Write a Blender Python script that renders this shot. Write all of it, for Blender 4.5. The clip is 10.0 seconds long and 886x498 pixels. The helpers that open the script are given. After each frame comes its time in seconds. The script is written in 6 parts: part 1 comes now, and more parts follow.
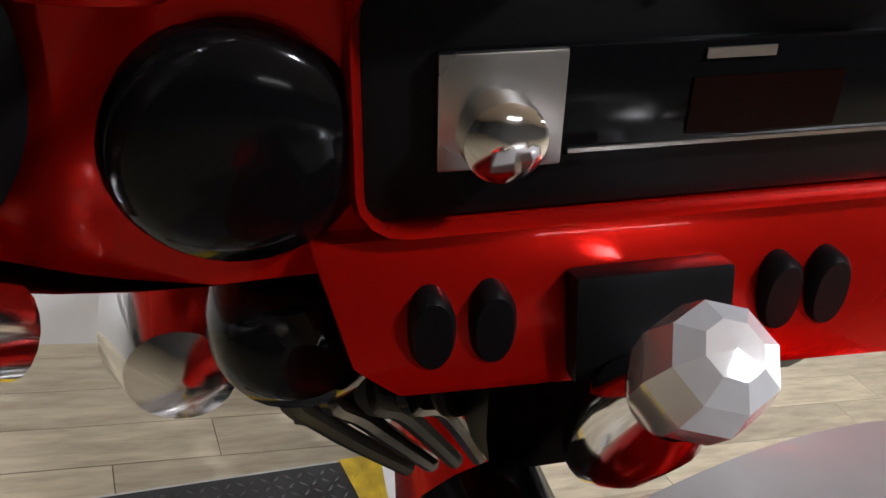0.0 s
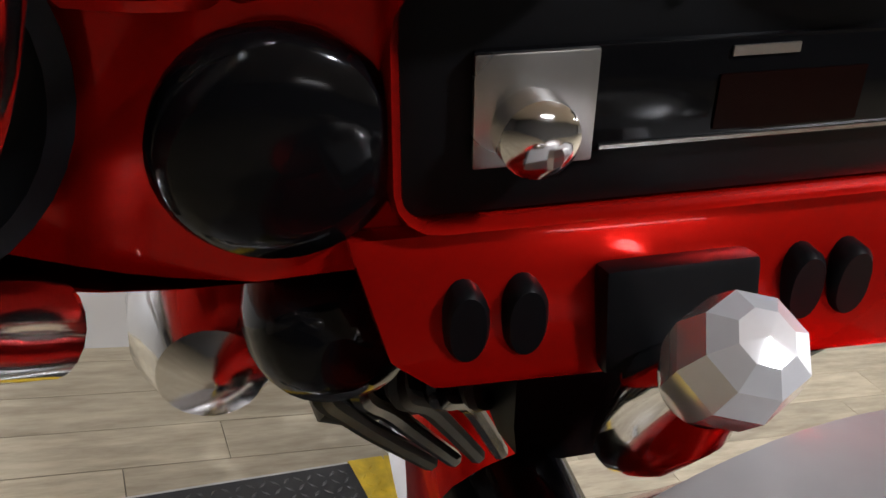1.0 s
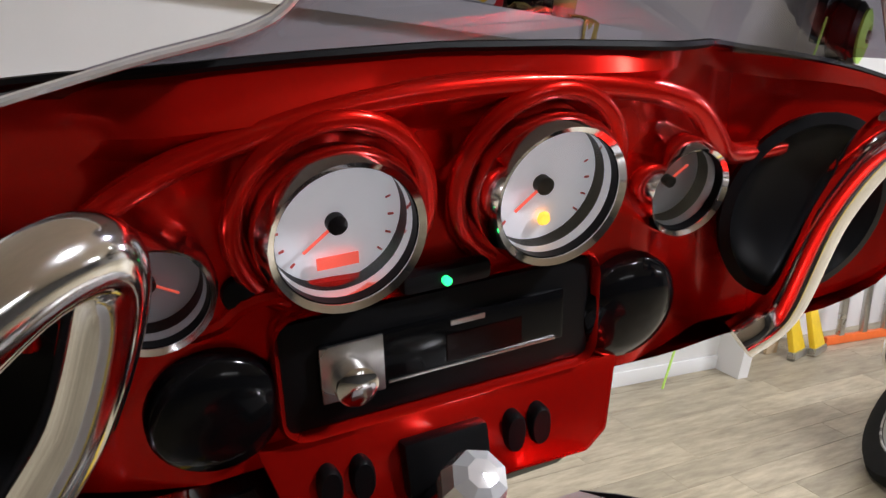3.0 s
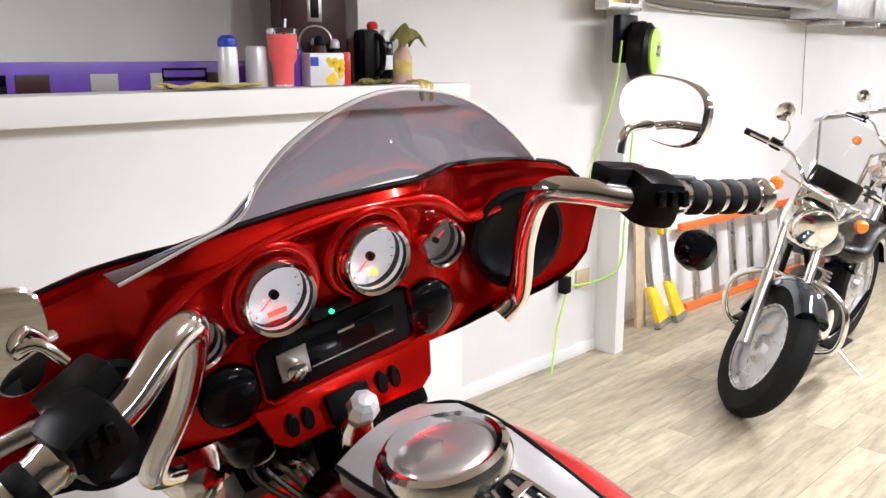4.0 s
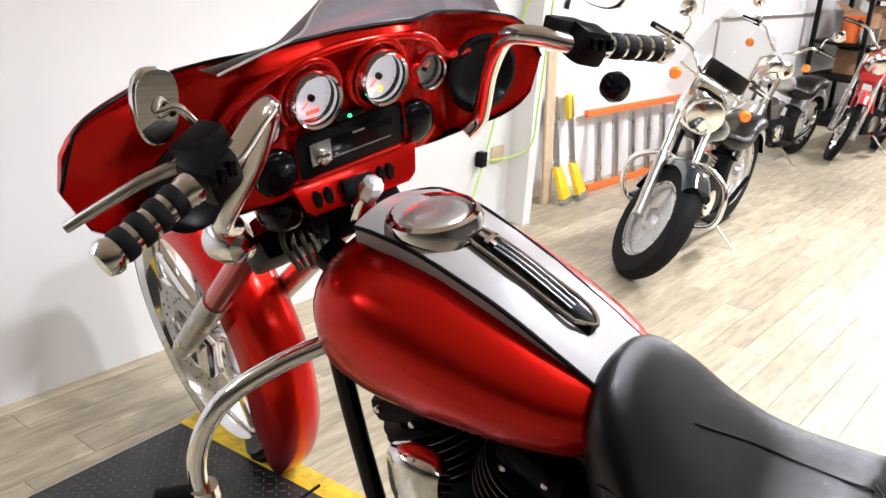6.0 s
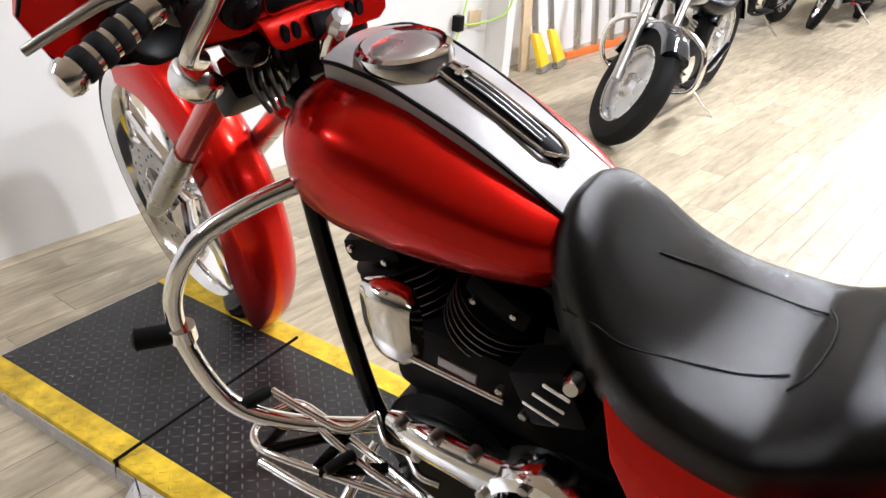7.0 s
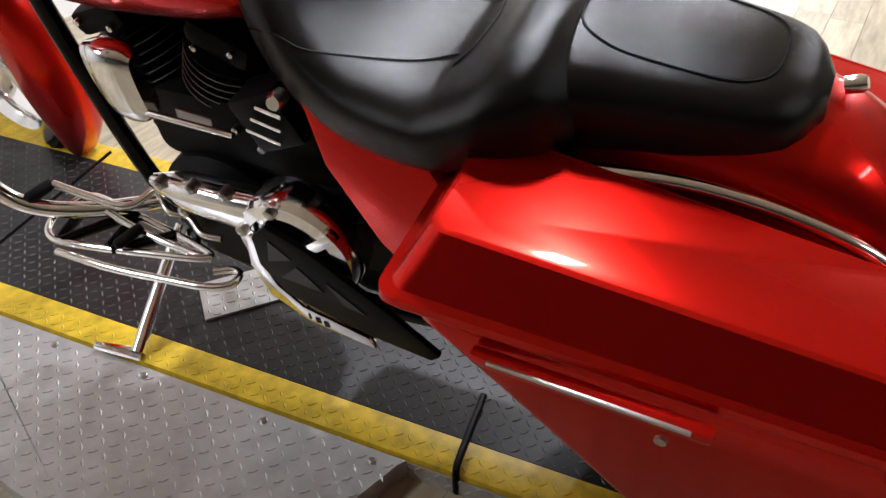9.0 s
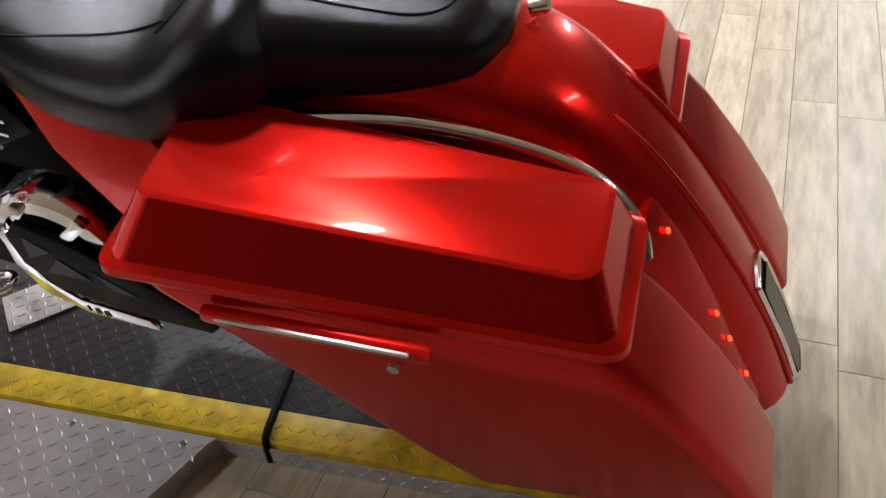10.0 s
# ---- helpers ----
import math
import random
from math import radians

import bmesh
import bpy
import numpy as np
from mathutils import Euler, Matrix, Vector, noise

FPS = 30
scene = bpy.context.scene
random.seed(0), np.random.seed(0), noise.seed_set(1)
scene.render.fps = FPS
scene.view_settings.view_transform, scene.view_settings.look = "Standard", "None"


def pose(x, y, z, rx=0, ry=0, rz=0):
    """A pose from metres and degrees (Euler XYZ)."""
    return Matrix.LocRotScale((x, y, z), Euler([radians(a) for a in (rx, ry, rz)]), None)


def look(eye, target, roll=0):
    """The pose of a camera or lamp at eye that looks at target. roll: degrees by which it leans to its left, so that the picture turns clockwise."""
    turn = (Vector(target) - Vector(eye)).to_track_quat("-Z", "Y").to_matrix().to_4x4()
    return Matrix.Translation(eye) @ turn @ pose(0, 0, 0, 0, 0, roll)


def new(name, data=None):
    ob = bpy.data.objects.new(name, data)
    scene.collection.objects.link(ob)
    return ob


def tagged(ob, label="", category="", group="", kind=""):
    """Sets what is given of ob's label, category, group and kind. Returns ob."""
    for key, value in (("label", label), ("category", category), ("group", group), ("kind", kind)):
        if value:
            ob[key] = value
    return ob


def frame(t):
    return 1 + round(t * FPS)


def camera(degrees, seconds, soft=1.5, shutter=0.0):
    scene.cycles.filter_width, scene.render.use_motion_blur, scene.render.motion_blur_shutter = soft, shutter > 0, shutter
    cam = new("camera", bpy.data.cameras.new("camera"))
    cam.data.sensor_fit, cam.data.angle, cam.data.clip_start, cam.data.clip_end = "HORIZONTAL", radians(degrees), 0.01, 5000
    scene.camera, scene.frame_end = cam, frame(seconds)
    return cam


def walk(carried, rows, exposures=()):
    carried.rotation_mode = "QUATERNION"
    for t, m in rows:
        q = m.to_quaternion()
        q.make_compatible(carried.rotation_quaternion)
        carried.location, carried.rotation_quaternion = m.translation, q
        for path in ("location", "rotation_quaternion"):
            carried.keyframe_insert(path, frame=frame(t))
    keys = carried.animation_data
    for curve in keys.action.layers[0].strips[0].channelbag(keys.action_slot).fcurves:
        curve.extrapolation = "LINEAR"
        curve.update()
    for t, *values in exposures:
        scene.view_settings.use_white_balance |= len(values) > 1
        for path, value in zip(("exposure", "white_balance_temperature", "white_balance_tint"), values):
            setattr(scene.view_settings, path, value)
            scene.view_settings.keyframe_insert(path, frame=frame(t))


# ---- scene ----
cam = camera(54.0, 10.0)
PATH = [
    (0, (0.257, 0.166, 1.344), (1.135, 1.755, 0.505), 14.1),
    (0.5, (0.253, 0.168, 1.346), (1.134, 1.752, 0.499), 13.9),
    (1, (0.244, 0.163, 1.343), (1.119, 1.756, 0.507), 13.4),
    (1.5, (0.232, 0.161, 1.345), (1.145, 1.743, 0.53), 12.9),
    (2, (0.223, 0.16, 1.358), (1.218, 1.722, 0.602), 12.3),
    (2.5, (0.204, 0.143, 1.396), (1.366, 1.652, 0.786), 13.3),
    (3.8, (-0.103, -0.37, 1.616), (1.207, 1.071, 1.161), 0.8),
    (4, (-0.178, -0.425, 1.63), (1.205, 0.952, 1.195), 0.0),
    (4.5, (-0.43, -0.524, 1.669), (1.033, 0.789, 1.299), 0.3),
    (5, (-0.522, -0.556, 1.663), (0.969, 0.699, 1.211), 2.3),
    (5.5, (-0.544, -0.583, 1.636), (0.953, 0.626, 1.09), 3.4),
    (7, (-0.566, -0.634, 1.541), (0.88, 0.404, 0.629), 4.7),
    (7.5, (-0.574, -0.664, 1.509), (0.854, 0.308, 0.501), 4.4),
    (8, (-0.561, -0.716, 1.458), (0.834, 0.156, 0.321), 2.2),
    (8.5, (-0.562, -0.819, 1.462), (0.813, 0.024, 0.28), 0.8),
    (9, (-0.545, -1.006, 1.438), (0.843, -0.222, 0.23), -1.3),
    (9.5, (-0.537, -1.162, 1.413), (0.9, -0.471, 0.205), -2.8),
    (10, (-0.491, -1.265, 1.397), (0.964, -0.669, 0.16), -4.8),
]
walk(cam, [(t, look(eye, target, roll)) for t, eye, target, roll in PATH],
     [(0, -0.45), (2.0, -0.55), (2.6, -0.7), (3.6, -0.15), (4.5, 0.1), (5.7, 0.12), (7.0, 0.12), (10, -0.05)])

# ---- light ----
world = bpy.data.worlds.new("shop_air")
scene.world = world
world.use_nodes = True
world.node_tree.nodes["Background"].inputs[0].default_value = (0.85, 0.92, 1.0, 1)
world.node_tree.nodes["Background"].inputs[1].default_value = 0.04

CEIL = 2.42


def area_lamp(name, x, y, z, sx, sy, watts, colour=(0.93, 0.95, 1.04)):
    d = bpy.data.lights.new(name, "AREA")
    d.shape, d.size, d.size_y, d.energy, d.color = "RECTANGLE", sx, sy, watts, colour
    ob = new(name, d)
    ob.location = (x, y, z)
    return ob


# The third to fifth lamps are unseen additions; the fifth whitens the counter wall
LAMPS = [(0.92, -0.40, 34), (1.65, 0.3, 40), (3.5, -0.2, 46), (0.9, -3.4, 16), (-1.3, 1.8, 50), (4.8, 0.5, 100), (4.8, -2.2, 60), (8.4, 0.5, 95), (8.4, -2.2, 60), (12.0, 0.3, 84)]
for lx, ly, watts in LAMPS:
    area_lamp("tube_light", lx, ly, CEIL - 0.1, 0.14 if watts in (34, 40) else 1.2, 0.14, watts)


# ---- materials ----
def mat(name, colour, rough=0.5, metal=0.0, coat=0.0, grain=0.0, scale=40.0, bump=0.0, bscale=200.0, spread=0.0, **more):
    m = bpy.data.materials.new(name)
    m.use_nodes = True
    nt = m.node_tree
    b = nt.nodes["Principled BSDF"]
    b.inputs["Base Color"].default_value = (*colour, 1)
    b.inputs["Roughness"].default_value = rough
    b.inputs["Metallic"].default_value = metal
    b.inputs["Coat Weight"].default_value = coat
    b.inputs["Coat Roughness"].default_value = 0.04
    for k, v in more.items():
        b.inputs[k.replace("_", " ")].default_value = v
    tc = nt.nodes.new("ShaderNodeTexCoord")
    if grain:
        n = nt.nodes.new("ShaderNodeTexNoise")
        n.inputs["Scale"].default_value, n.inputs["Detail"].default_value = scale, 6
        nt.links.new(tc.outputs["Object"], n.inputs["Vector"])
        r = nt.nodes.new("ShaderNodeMapRange")
        r.inputs[1].default_value, r.inputs[2].default_value = 0.3, 0.7
        r.inputs[3].default_value, r.inputs[4].default_value = 1 - grain, 1 + grain
        nt.links.new(n.outputs[0], r.inputs[0])
        mx = nt.nodes.new("ShaderNodeMix")
        mx.data_type, mx.blend_type = "RGBA", "MULTIPLY"
        mx.inputs[0].default_value = 1
        mx.inputs[6].default_value = (*colour, 1)
        nt.links.new(r.outputs[0], mx.inputs[7])
        nt.links.new(mx.outputs[2], b.inputs["Base Color"])
        r2 = nt.nodes.new("ShaderNodeMapRange")
        r2.inputs[3].default_value, r2.inputs[4].default_value = max(0.02, rough - 0.12), min(1, rough + 0.12)
        n2 = nt.nodes.new("ShaderNodeTexNoise")
        n2.inputs["Scale"].default_value = scale * 0.17
        nt.links.new(tc.outputs["Object"], n2.inputs["Vector"])
        nt.links.new(n2.outputs[0], r2.inputs[0])
        nt.links.new(r2.outputs[0], b.inputs["Roughness"])
    if bump:
        n = nt.nodes.new("ShaderNodeTexNoise")
        n.inputs["Scale"].default_value, n.inputs["Detail"].default_value = bscale, 4
        nt.links.new(tc.outputs["Object"], n.inputs["Vector"])
        bp = nt.nodes.new("ShaderNodeBump")
        bp.inputs["Strength"].default_value, bp.inputs["Distance"].default_value = bump, 0.002
        nt.links.new(n.outputs[0], bp.inputs["Height"])
        nt.links.new(bp.outputs[0], b.inputs["Normal"])
    return m


RED = mat("candy_red_paint", (0.60, 0.008, 0.004), 0.25, 0.72, 0.5, Coat_IOR=1.33, Specular_IOR_Level=0.1)
BRIGHT = mat("chrome", (0.90, 0.90, 0.905), 0.06, 1.0, 0, 0.04, 30)
SATIN = mat("brushed_metal", (0.55, 0.54, 0.52), 0.3, 1.0, 0, 0.08, 60)
MIRROR = mat("mirror_glass", (0.93, 0.93, 0.93), 0.02, 1.0)
CAPDISC = mat("satin_cap", (0.8, 0.79, 0.77), 0.26, 0.85, 0, 0.05, 40)
GREY = mat("silver_grey_paint", (0.33, 0.315, 0.305), 0.42, 0.05, 0.2, 0.03, 80)
LEATHER = mat("black_leather", (0.0035, 0.0035, 0.0037), 0.25, 0, 0, 0.18, 12, 0.3, 900, Specular_IOR_Level=0.27)
BLACK = mat("black_plastic", (0.004, 0.004, 0.0045), 0.42, 0, 0, 0.1, 30, Specular_IOR_Level=0.13)
GLOSS = mat("gloss_black", (0.003, 0.003, 0.0035), 0.07, 0, 0.0, 0.05, 30, Specular_IOR_Level=0.18)
ENGINE = mat("black_engine_paint", (0.003, 0.003, 0.0035), 0.5, 0.0, 0, 0.2, 80, 0.2, 500, Specular_IOR_Level=0.09)
RUBBER = mat("tyre_rubber", (0.006, 0.006, 0.006), 0.75, 0, 0, 0.2, 60, 0.3, 400, Specular_IOR_Level=0.2)
WHITE = mat("white_paint", (0.80, 0.80, 0.79), 0.55, 0, 0, 0.02, 4, 0.05, 120)
WALLGREY = mat("wall_paint", (0.72, 0.71, 0.69), 0.6, 0, 0, 0.03, 3, 0.06, 140)
CEILING = mat("ceiling_board", (0.6, 0.53, 0.44), 0.8, 0, 0, 0.05, 5, 0.1, 60)
DIAL = mat("dial_white", (0.9, 0.9, 0.92), 0.5, Emission_Color=(0.9, 0.92, 1.0, 1), Emission_Strength=0.45)
DIALGREY = mat("dial_silver", (0.62, 0.65, 0.7), 0.4, 0.1)
YELLOW = mat("worn_yellow_paint", (0.62, 0.42, 0.02), 0.5, 0, 0, 0.3, 25, 0.2, 200)
DECK = mat("black_deck_paint", (0.013, 0.013, 0.0135), 0.4, 0.0, 0, 0.35, 14, 0.2, 200)
PLATE = mat("bare_tread_plate", (0.52, 0.51, 0.50), 0.4, 0.55, 0, 0.12, 18, 0.1, 200)
GALV = mat("galvanised_duct", (0.6, 0.6, 0.6), 0.35, 0.9, 0, 0.12, 14)
LIME = mat("lime_plastic", (0.45, 0.72, 0.12), 0.45)
YTOOL = mat("yellow_plastic", (0.82, 0.55, 0.02), 0.4, 0, 0, 0.06, 30)
ORANGE = mat("orange_plastic", (0.85, 0.16, 0.03), 0.4, 0, 0, 0.06, 30)
AMBER = mat("amber_lens", (0.85, 0.22, 0.02), 0.15, 0, 0.5)
REDPLASTIC = mat("red_plastic", (0.55, 0.02, 0.02), 0.3, 0, 0.4, 0.05, 30)
CORAL = mat("coral_coat", (0.86, 0.13, 0.13), 0.4, 0, 0, 0.03, 60)
CARD = mat("cardboard", (0.36, 0.2, 0.1), 0.8, 0, 0, 0.12, 20)
CLOTH = mat("olive_cloth", (0.2, 0.19, 0.05), 0.9, 0, 0, 0.2, 40, 0.4, 300)
YCLOTH = mat("pale_yellow_cloth", (0.62, 0.5, 0.16), 0.9, 0, 0, 0.15, 40, 0.4, 300)
PURPLE = mat("purple_board", (0.11, 0.04, 0.36), 0.4, 0, 0, 0.2, 8)
WOODDARK = mat("dark_cherry_veneer", (0.035, 0.009, 0.007), 0.4, 0, 0.05, 0.25, 30, Specular_IOR_Level=0.25)
BLUE = mat("blue_plastic", (0.02, 0.06, 0.5), 0.4)
STEELCAN = mat("pale_can", (0.7, 0.72, 0.75), 0.4, 0.3)
SILVERPAINT = mat("silver_paint", (0.55, 0.55, 0.56), 0.28, 0.7, 0.5, 0.05, 40)
DARKBLUE = mat("black_blue_paint", (0.012, 0.018, 0.026), 0.15, 0.2, 1.0)
WOODLIGHT = mat("raw_plywood", (0.55, 0.42, 0.27), 0.7, 0, 0, 0.12, 14)


def glow(name, colour, strength):
    m = mat(name, colour, 0.4)
    b = m.node_tree.nodes["Principled BSDF"]
    b.inputs["Emission Color"].default_value = (*colour, 1)
    b.inputs["Emission Strength"].default_value = strength
    return m


TUBE = glow("lit_tube", (1.0, 0.97, 0.92), 9)
GREENLED = glow("green_led", (0.02, 1.0, 0.2), 4)
REDGLOW = glow("red_dial_print", (1.0, 0.12, 0.08), 0.9)
AMBERGLOW = glow("amber_indicator", (1.0, 0.45, 0.05), 2.5)
REDLED = glow("red_led", (1.0, 0.05, 0.01), 3)


def glassy(name, colour, rough=0.02, alpha=1.0):
    m = bpy.data.materials.new(name)
    m.use_nodes = True
    nt = m.node_tree
    out = nt.nodes["Material Output"]
    g = nt.nodes.new("ShaderNodeBsdfTransparent")
    g.inputs[0].default_value = (*colour, 1)
    s = nt.nodes.new("ShaderNodeBsdfGlossy")
    s.inputs["Roughness"].default_value = rough
    w = nt.nodes.new("ShaderNodeLayerWeight")
    w.inputs[0].default_value = 0.5
    f = nt.nodes.new("ShaderNodeMath")
    f.operation = "POWER"
    f.inputs[1].default_value = 4.0
    f2 = nt.nodes.new("ShaderNodeMath")
    f2.operation = "MULTIPLY_ADD"
    f2.inputs[1].default_value, f2.inputs[2].default_value = 0.9, 0.05
    nt.links.new(w.outputs["Facing"], f.inputs[0])
    nt.links.new(f.outputs[0], f2.inputs[0])
    x = nt.nodes.new("ShaderNodeMixShader")
    nt.links.new(f2.outputs[0], x.inputs[0])
    nt.links.new(g.outputs[0], x.inputs[1])
    nt.links.new(s.outputs[0], x.inputs[2])
    nt.links.new(x.outputs[0], out.inputs["Surface"])
    return m


SMOKE = glassy("smoked_screen", (0.28, 0.27, 0.31))
CLEAR = glassy("clear_screen", (0.86, 0.85, 0.82))
LENS = glassy("dial_glass", (0.95, 0.95, 0.96))


# ---- mesh helpers ----
def finish(bm, sharp=38):
    bm.normal_update()
    lim = radians(sharp)
    for f in bm.faces:
        f.smooth = True
    for e in bm.edges:
        if len(e.link_faces) == 2 and e.calc_face_angle(0) > lim:
            e.smooth = False
    return bm


def part(name, bm, material, parent=None, label="", sharp=38):
    finish(bm, sharp)
    me = bpy.data.meshes.new(name)
    bm.to_mesh(me)
    bm.free()
    for m in material if isinstance(material, (list, tuple)) else [material]:
        me.materials.append(m)
    ob = new(name, me)
    ob.parent = parent
    if label:
        tagged(ob, label)
    return ob


def same(ob, m=None, parent=None):
    o = new(ob.name.split(".")[0], ob.data)
    o.parent = parent or ob.parent
    if m is not None:
        o.matrix_basis = m
    return o


def thing(name, label, category, m=None, group="", kind=""):
    ob = new(name)
    ob.empty_display_size = 0.05
    if m is not None:
        ob.matrix_basis = m
    return tagged(ob, label, category, group, kind)


def solid(name, bm, material, label, category="", group="", kind="", m=None, sharp=38):
    ob = part(name, bm, material, None, "", sharp)
    if m is not None:
        ob.matrix_basis = m
    return tagged(ob, label, category, group, kind)


def box(sx, sy, sz, at=(0, 0, 0), bevel=0.0, turn=None, bm=None, seg=2):
    own = bmesh.new()
    bmesh.ops.create_cube(own, size=1)
    bmesh.ops.scale(own, vec=(sx, sy, sz), verts=own.verts)
    if bevel:
        bmesh.ops.bevel(own, geom=own.edges[:], offset=min(bevel, 0.49 * min(sx, sy, sz)), segments=seg, affect="EDGES", profile=0.6)
    if turn is not None:
        bmesh.ops.transform(own, matrix=turn, verts=own.verts)
    bmesh.ops.translate(own, vec=at, verts=own.verts)
    return join(bm, own)


def join(bm, own):
    if bm is None:
        return own
    tmp = bpy.data.meshes.new("tmp")
    own.to_mesh(tmp)
    own.free()
    bm.from_mesh(tmp)
    bpy.data.meshes.remove(tmp)
    return bm


def rings(sections, closed=True, caps=True, bm=None):
    bm = bm or bmesh.new()
    rows = [[bm.verts.new(p) for p in s] for s in sections]
    n = len(rows[0])
    for a, b in zip(rows, rows[1:]):
        for i in range(n if closed else n - 1):
            j = (i + 1) % n
            bm.faces.new((a[i], a[j], b[j], b[i]))
    if caps and closed:
        bm.faces.new(rows[0][::-1])
        bm.faces.new(rows[-1])
    bmesh.ops.recalc_face_normals(bm, faces=bm.faces)
    return bm


def basis(d):
    d = Vector(d).normalized()
    u = d.cross(Vector((0, 0, 1)) if abs(d.z) < 0.9 else Vector((1, 0, 0))).normalized()
    return d, u, d.cross(u)


def lathe(profile, at=(0, 0, 0), axis=(0, 0, 1), n=32, bm=None, caps=True):
    """A turned solid: profile of (radius, height along the axis)."""
    d, u, v = basis(axis)
    at = Vector(at)
    sec = [[at + d * h + (u * math.cos(2 * math.pi * i / n) + v * math.sin(2 * math.pi * i / n)) * r for i in range(n)] for r, h in profile]
    own = rings(sec, True, caps)
    return join(bm, own)


def rod(a, b, r, r2=None, n=16, bm=None):
    a, b = Vector(a), Vector(b)
    return lathe([(r, 0), (r if r2 is None else r2, (b - a).length)], a, b - a, n, bm)


def smooth_path(pts, per=6):
    pts = [Vector(p) for p in pts]
    out = []
    for i in range(len(pts) - 1):
        p0, p1, p2, p3 = pts[max(i - 1, 0)], pts[i], pts[i + 1], pts[min(i + 2, len(pts) - 1)]
        for k in range(per):
            t = k / per
            out.append(0.5 * ((2 * p1) + (p2 - p0) * t + (2 * p0 - 5 * p1 + 4 * p2 - p3) * t * t + (3 * p1 - p0 - 3 * p2 + p3) * t ** 3))
    return out + [pts[-1]]


def tube(pts, r, n=12, smooth=6, bm=None):
    p = smooth_path(pts, smooth) if smooth else [Vector(q) for q in pts]
    sec = []
    up = None
    for i, c in enumerate(p):
        d = (p[min(i + 1, len(p) - 1)] - p[max(i - 1, 0)]).normalized()
        if up is None:
            up = basis(d)[1]
        up = (up - d * up.dot(d)).normalized()
        w = d.cross(up)
        rr = r[0] + (r[1] - r[0]) * i / (len(p) - 1) if isinstance(r, tuple) else r
        sec.append([c + (up * math.cos(2 * math.pi * k / n) + w * math.sin(2 * math.pi * k / n)) * rr for k in range(n)])
    return join(bm, rings(sec))


def superring(cx, cy, cz, hx, zt, zb, n=28, e=2.4, plane="y"):
    """A rounded section across the vehicle: half width hx, zt above and zb below its middle."""
    out = []
    for i in range(n):
        a = 2 * math.pi * i / n
        c, s = math.cos(a), math.sin(a)
        px = hx * math.copysign(abs(c) ** (2 / e), c)
        pz = (zt if s > 0 else zb) * math.copysign(abs(s) ** (2 / e), s)
        out.append(Vector((cx + px, cy, cz + pz)))
    return out


def lerp_table(table, y):
    """Values of a table of (key, a, b, ...) between its keys, as a smooth curve."""
    if y <= table[0][0]:
        return table[0][1:]
    for i, (p, q) in enumerate(zip(table, table[1:])):
        if y <= q[0]:
            o, r = table[max(i - 1, 0)], table[min(i + 2, len(table) - 1)]
            h = q[0] - p[0]
            t = (y - p[0]) / h
            out = []
            for k in range(1, len(p)):
                m0 = (q[k] - o[k]) / (q[0] - o[0]) * h
                m1 = (r[k] - p[k]) / (r[0] - p[0]) * h
                out.append((2 * t ** 3 - 3 * t * t + 1) * p[k] + (t ** 3 - 2 * t * t + t) * m0 + (3 * t * t - 2 * t ** 3) * q[k] + (t ** 3 - t * t) * m1)
            return tuple(out)
    return table[-1][1:]


def loft(table, steps=24, n=28, e=2.4, bm=None, cx=0.0):
    """A body along y: table rows (y, half width, middle z, above, below)."""
    ys = [table[0][0] + (table[-1][0] - table[0][0]) * i / steps for i in range(steps + 1)]
    sec = []
    for y in ys:
        hx, cz, zt, zb = lerp_table(table, y)
        sec.append(superring(cx, y, cz, hx, zt, zb, n, e))
    return join(bm, rings(sec))


def slab(outline, thick, normal_axis="z", bevel=0.0, bm=None):
    """A plate: outline points in 3D, thickened along the vector thick."""
    own = bmesh.new()
    vs = [own.verts.new(p) for p in outline]
    f = own.faces.new(vs)
    r = bmesh.ops.extrude_face_region(own, geom=[f])
    bmesh.ops.translate(own, vec=thick, verts=[g for g in r["geom"] if isinstance(g, bmesh.types.BMVert)])
    bmesh.ops.recalc_face_normals(own, faces=own.faces)
    if bevel:
        bmesh.ops.bevel(own, geom=own.edges[:], offset=bevel, segments=2, affect="EDGES", profile=0.6)
    return join(bm, own)


# ---- the place ----
def wall(name, x0, x1, y0, y1, z0, z1, material, label):
    return solid(name, box(x1 - x0, y1 - y0, z1 - z0, ((x0 + x1) / 2, (y0 + y1) / 2, (z0 + z1) / 2)), material, label, kind="structure")


# Near-black for the unseen walls, to cut bounce and reflections on the motorcycle
UNSEEN_DARK = mat("dark_shop_wall", (0.10, 0.097, 0.094), 0.7, 0, 0, 0.1, 2)
GREYDARK = mat("alcove_wall_paint", (0.74, 0.72, 0.70), 0.6, 0, 0, 0.05, 3, 0.06, 140)
wall("wall_counter", -4.5, 2.54, 2.16, 2.28, 0, 1.43, WHITE, "white painted half wall behind the red motorcycle")
solid("counter_top", box(7.005, 0.205, 0.087, (-0.9975, 2.1875, 1.4755), 0.006), WHITE, "white painted wooden counter top on the half wall", kind="structure")
wall("wall_alcove", -4.5, 2.08, 2.78, 2.9, 0, CEIL, GREYDARK, "grey painted wall behind the counter")
wall("wall_alcove_side", 2.08, 2.2, 2.294, 2.9, 0, CEIL, GREYDARK, "grey painted side wall of the alcove")
wall("wall_middle", 2.2, 3.765, 2.294, 2.42, 0, CEIL, WALLGREY, "light grey painted wall beside the counter")
wall("wall_pillar", 3.765, 3.845, 2.15, 2.45, 0, CEIL, WALLGREY, "white painted wall end with a hose reel")
wall("wall_back", 3.845, 13.6, 2.45, 2.57, 0, CEIL, WHITE, "long white painted shop wall")
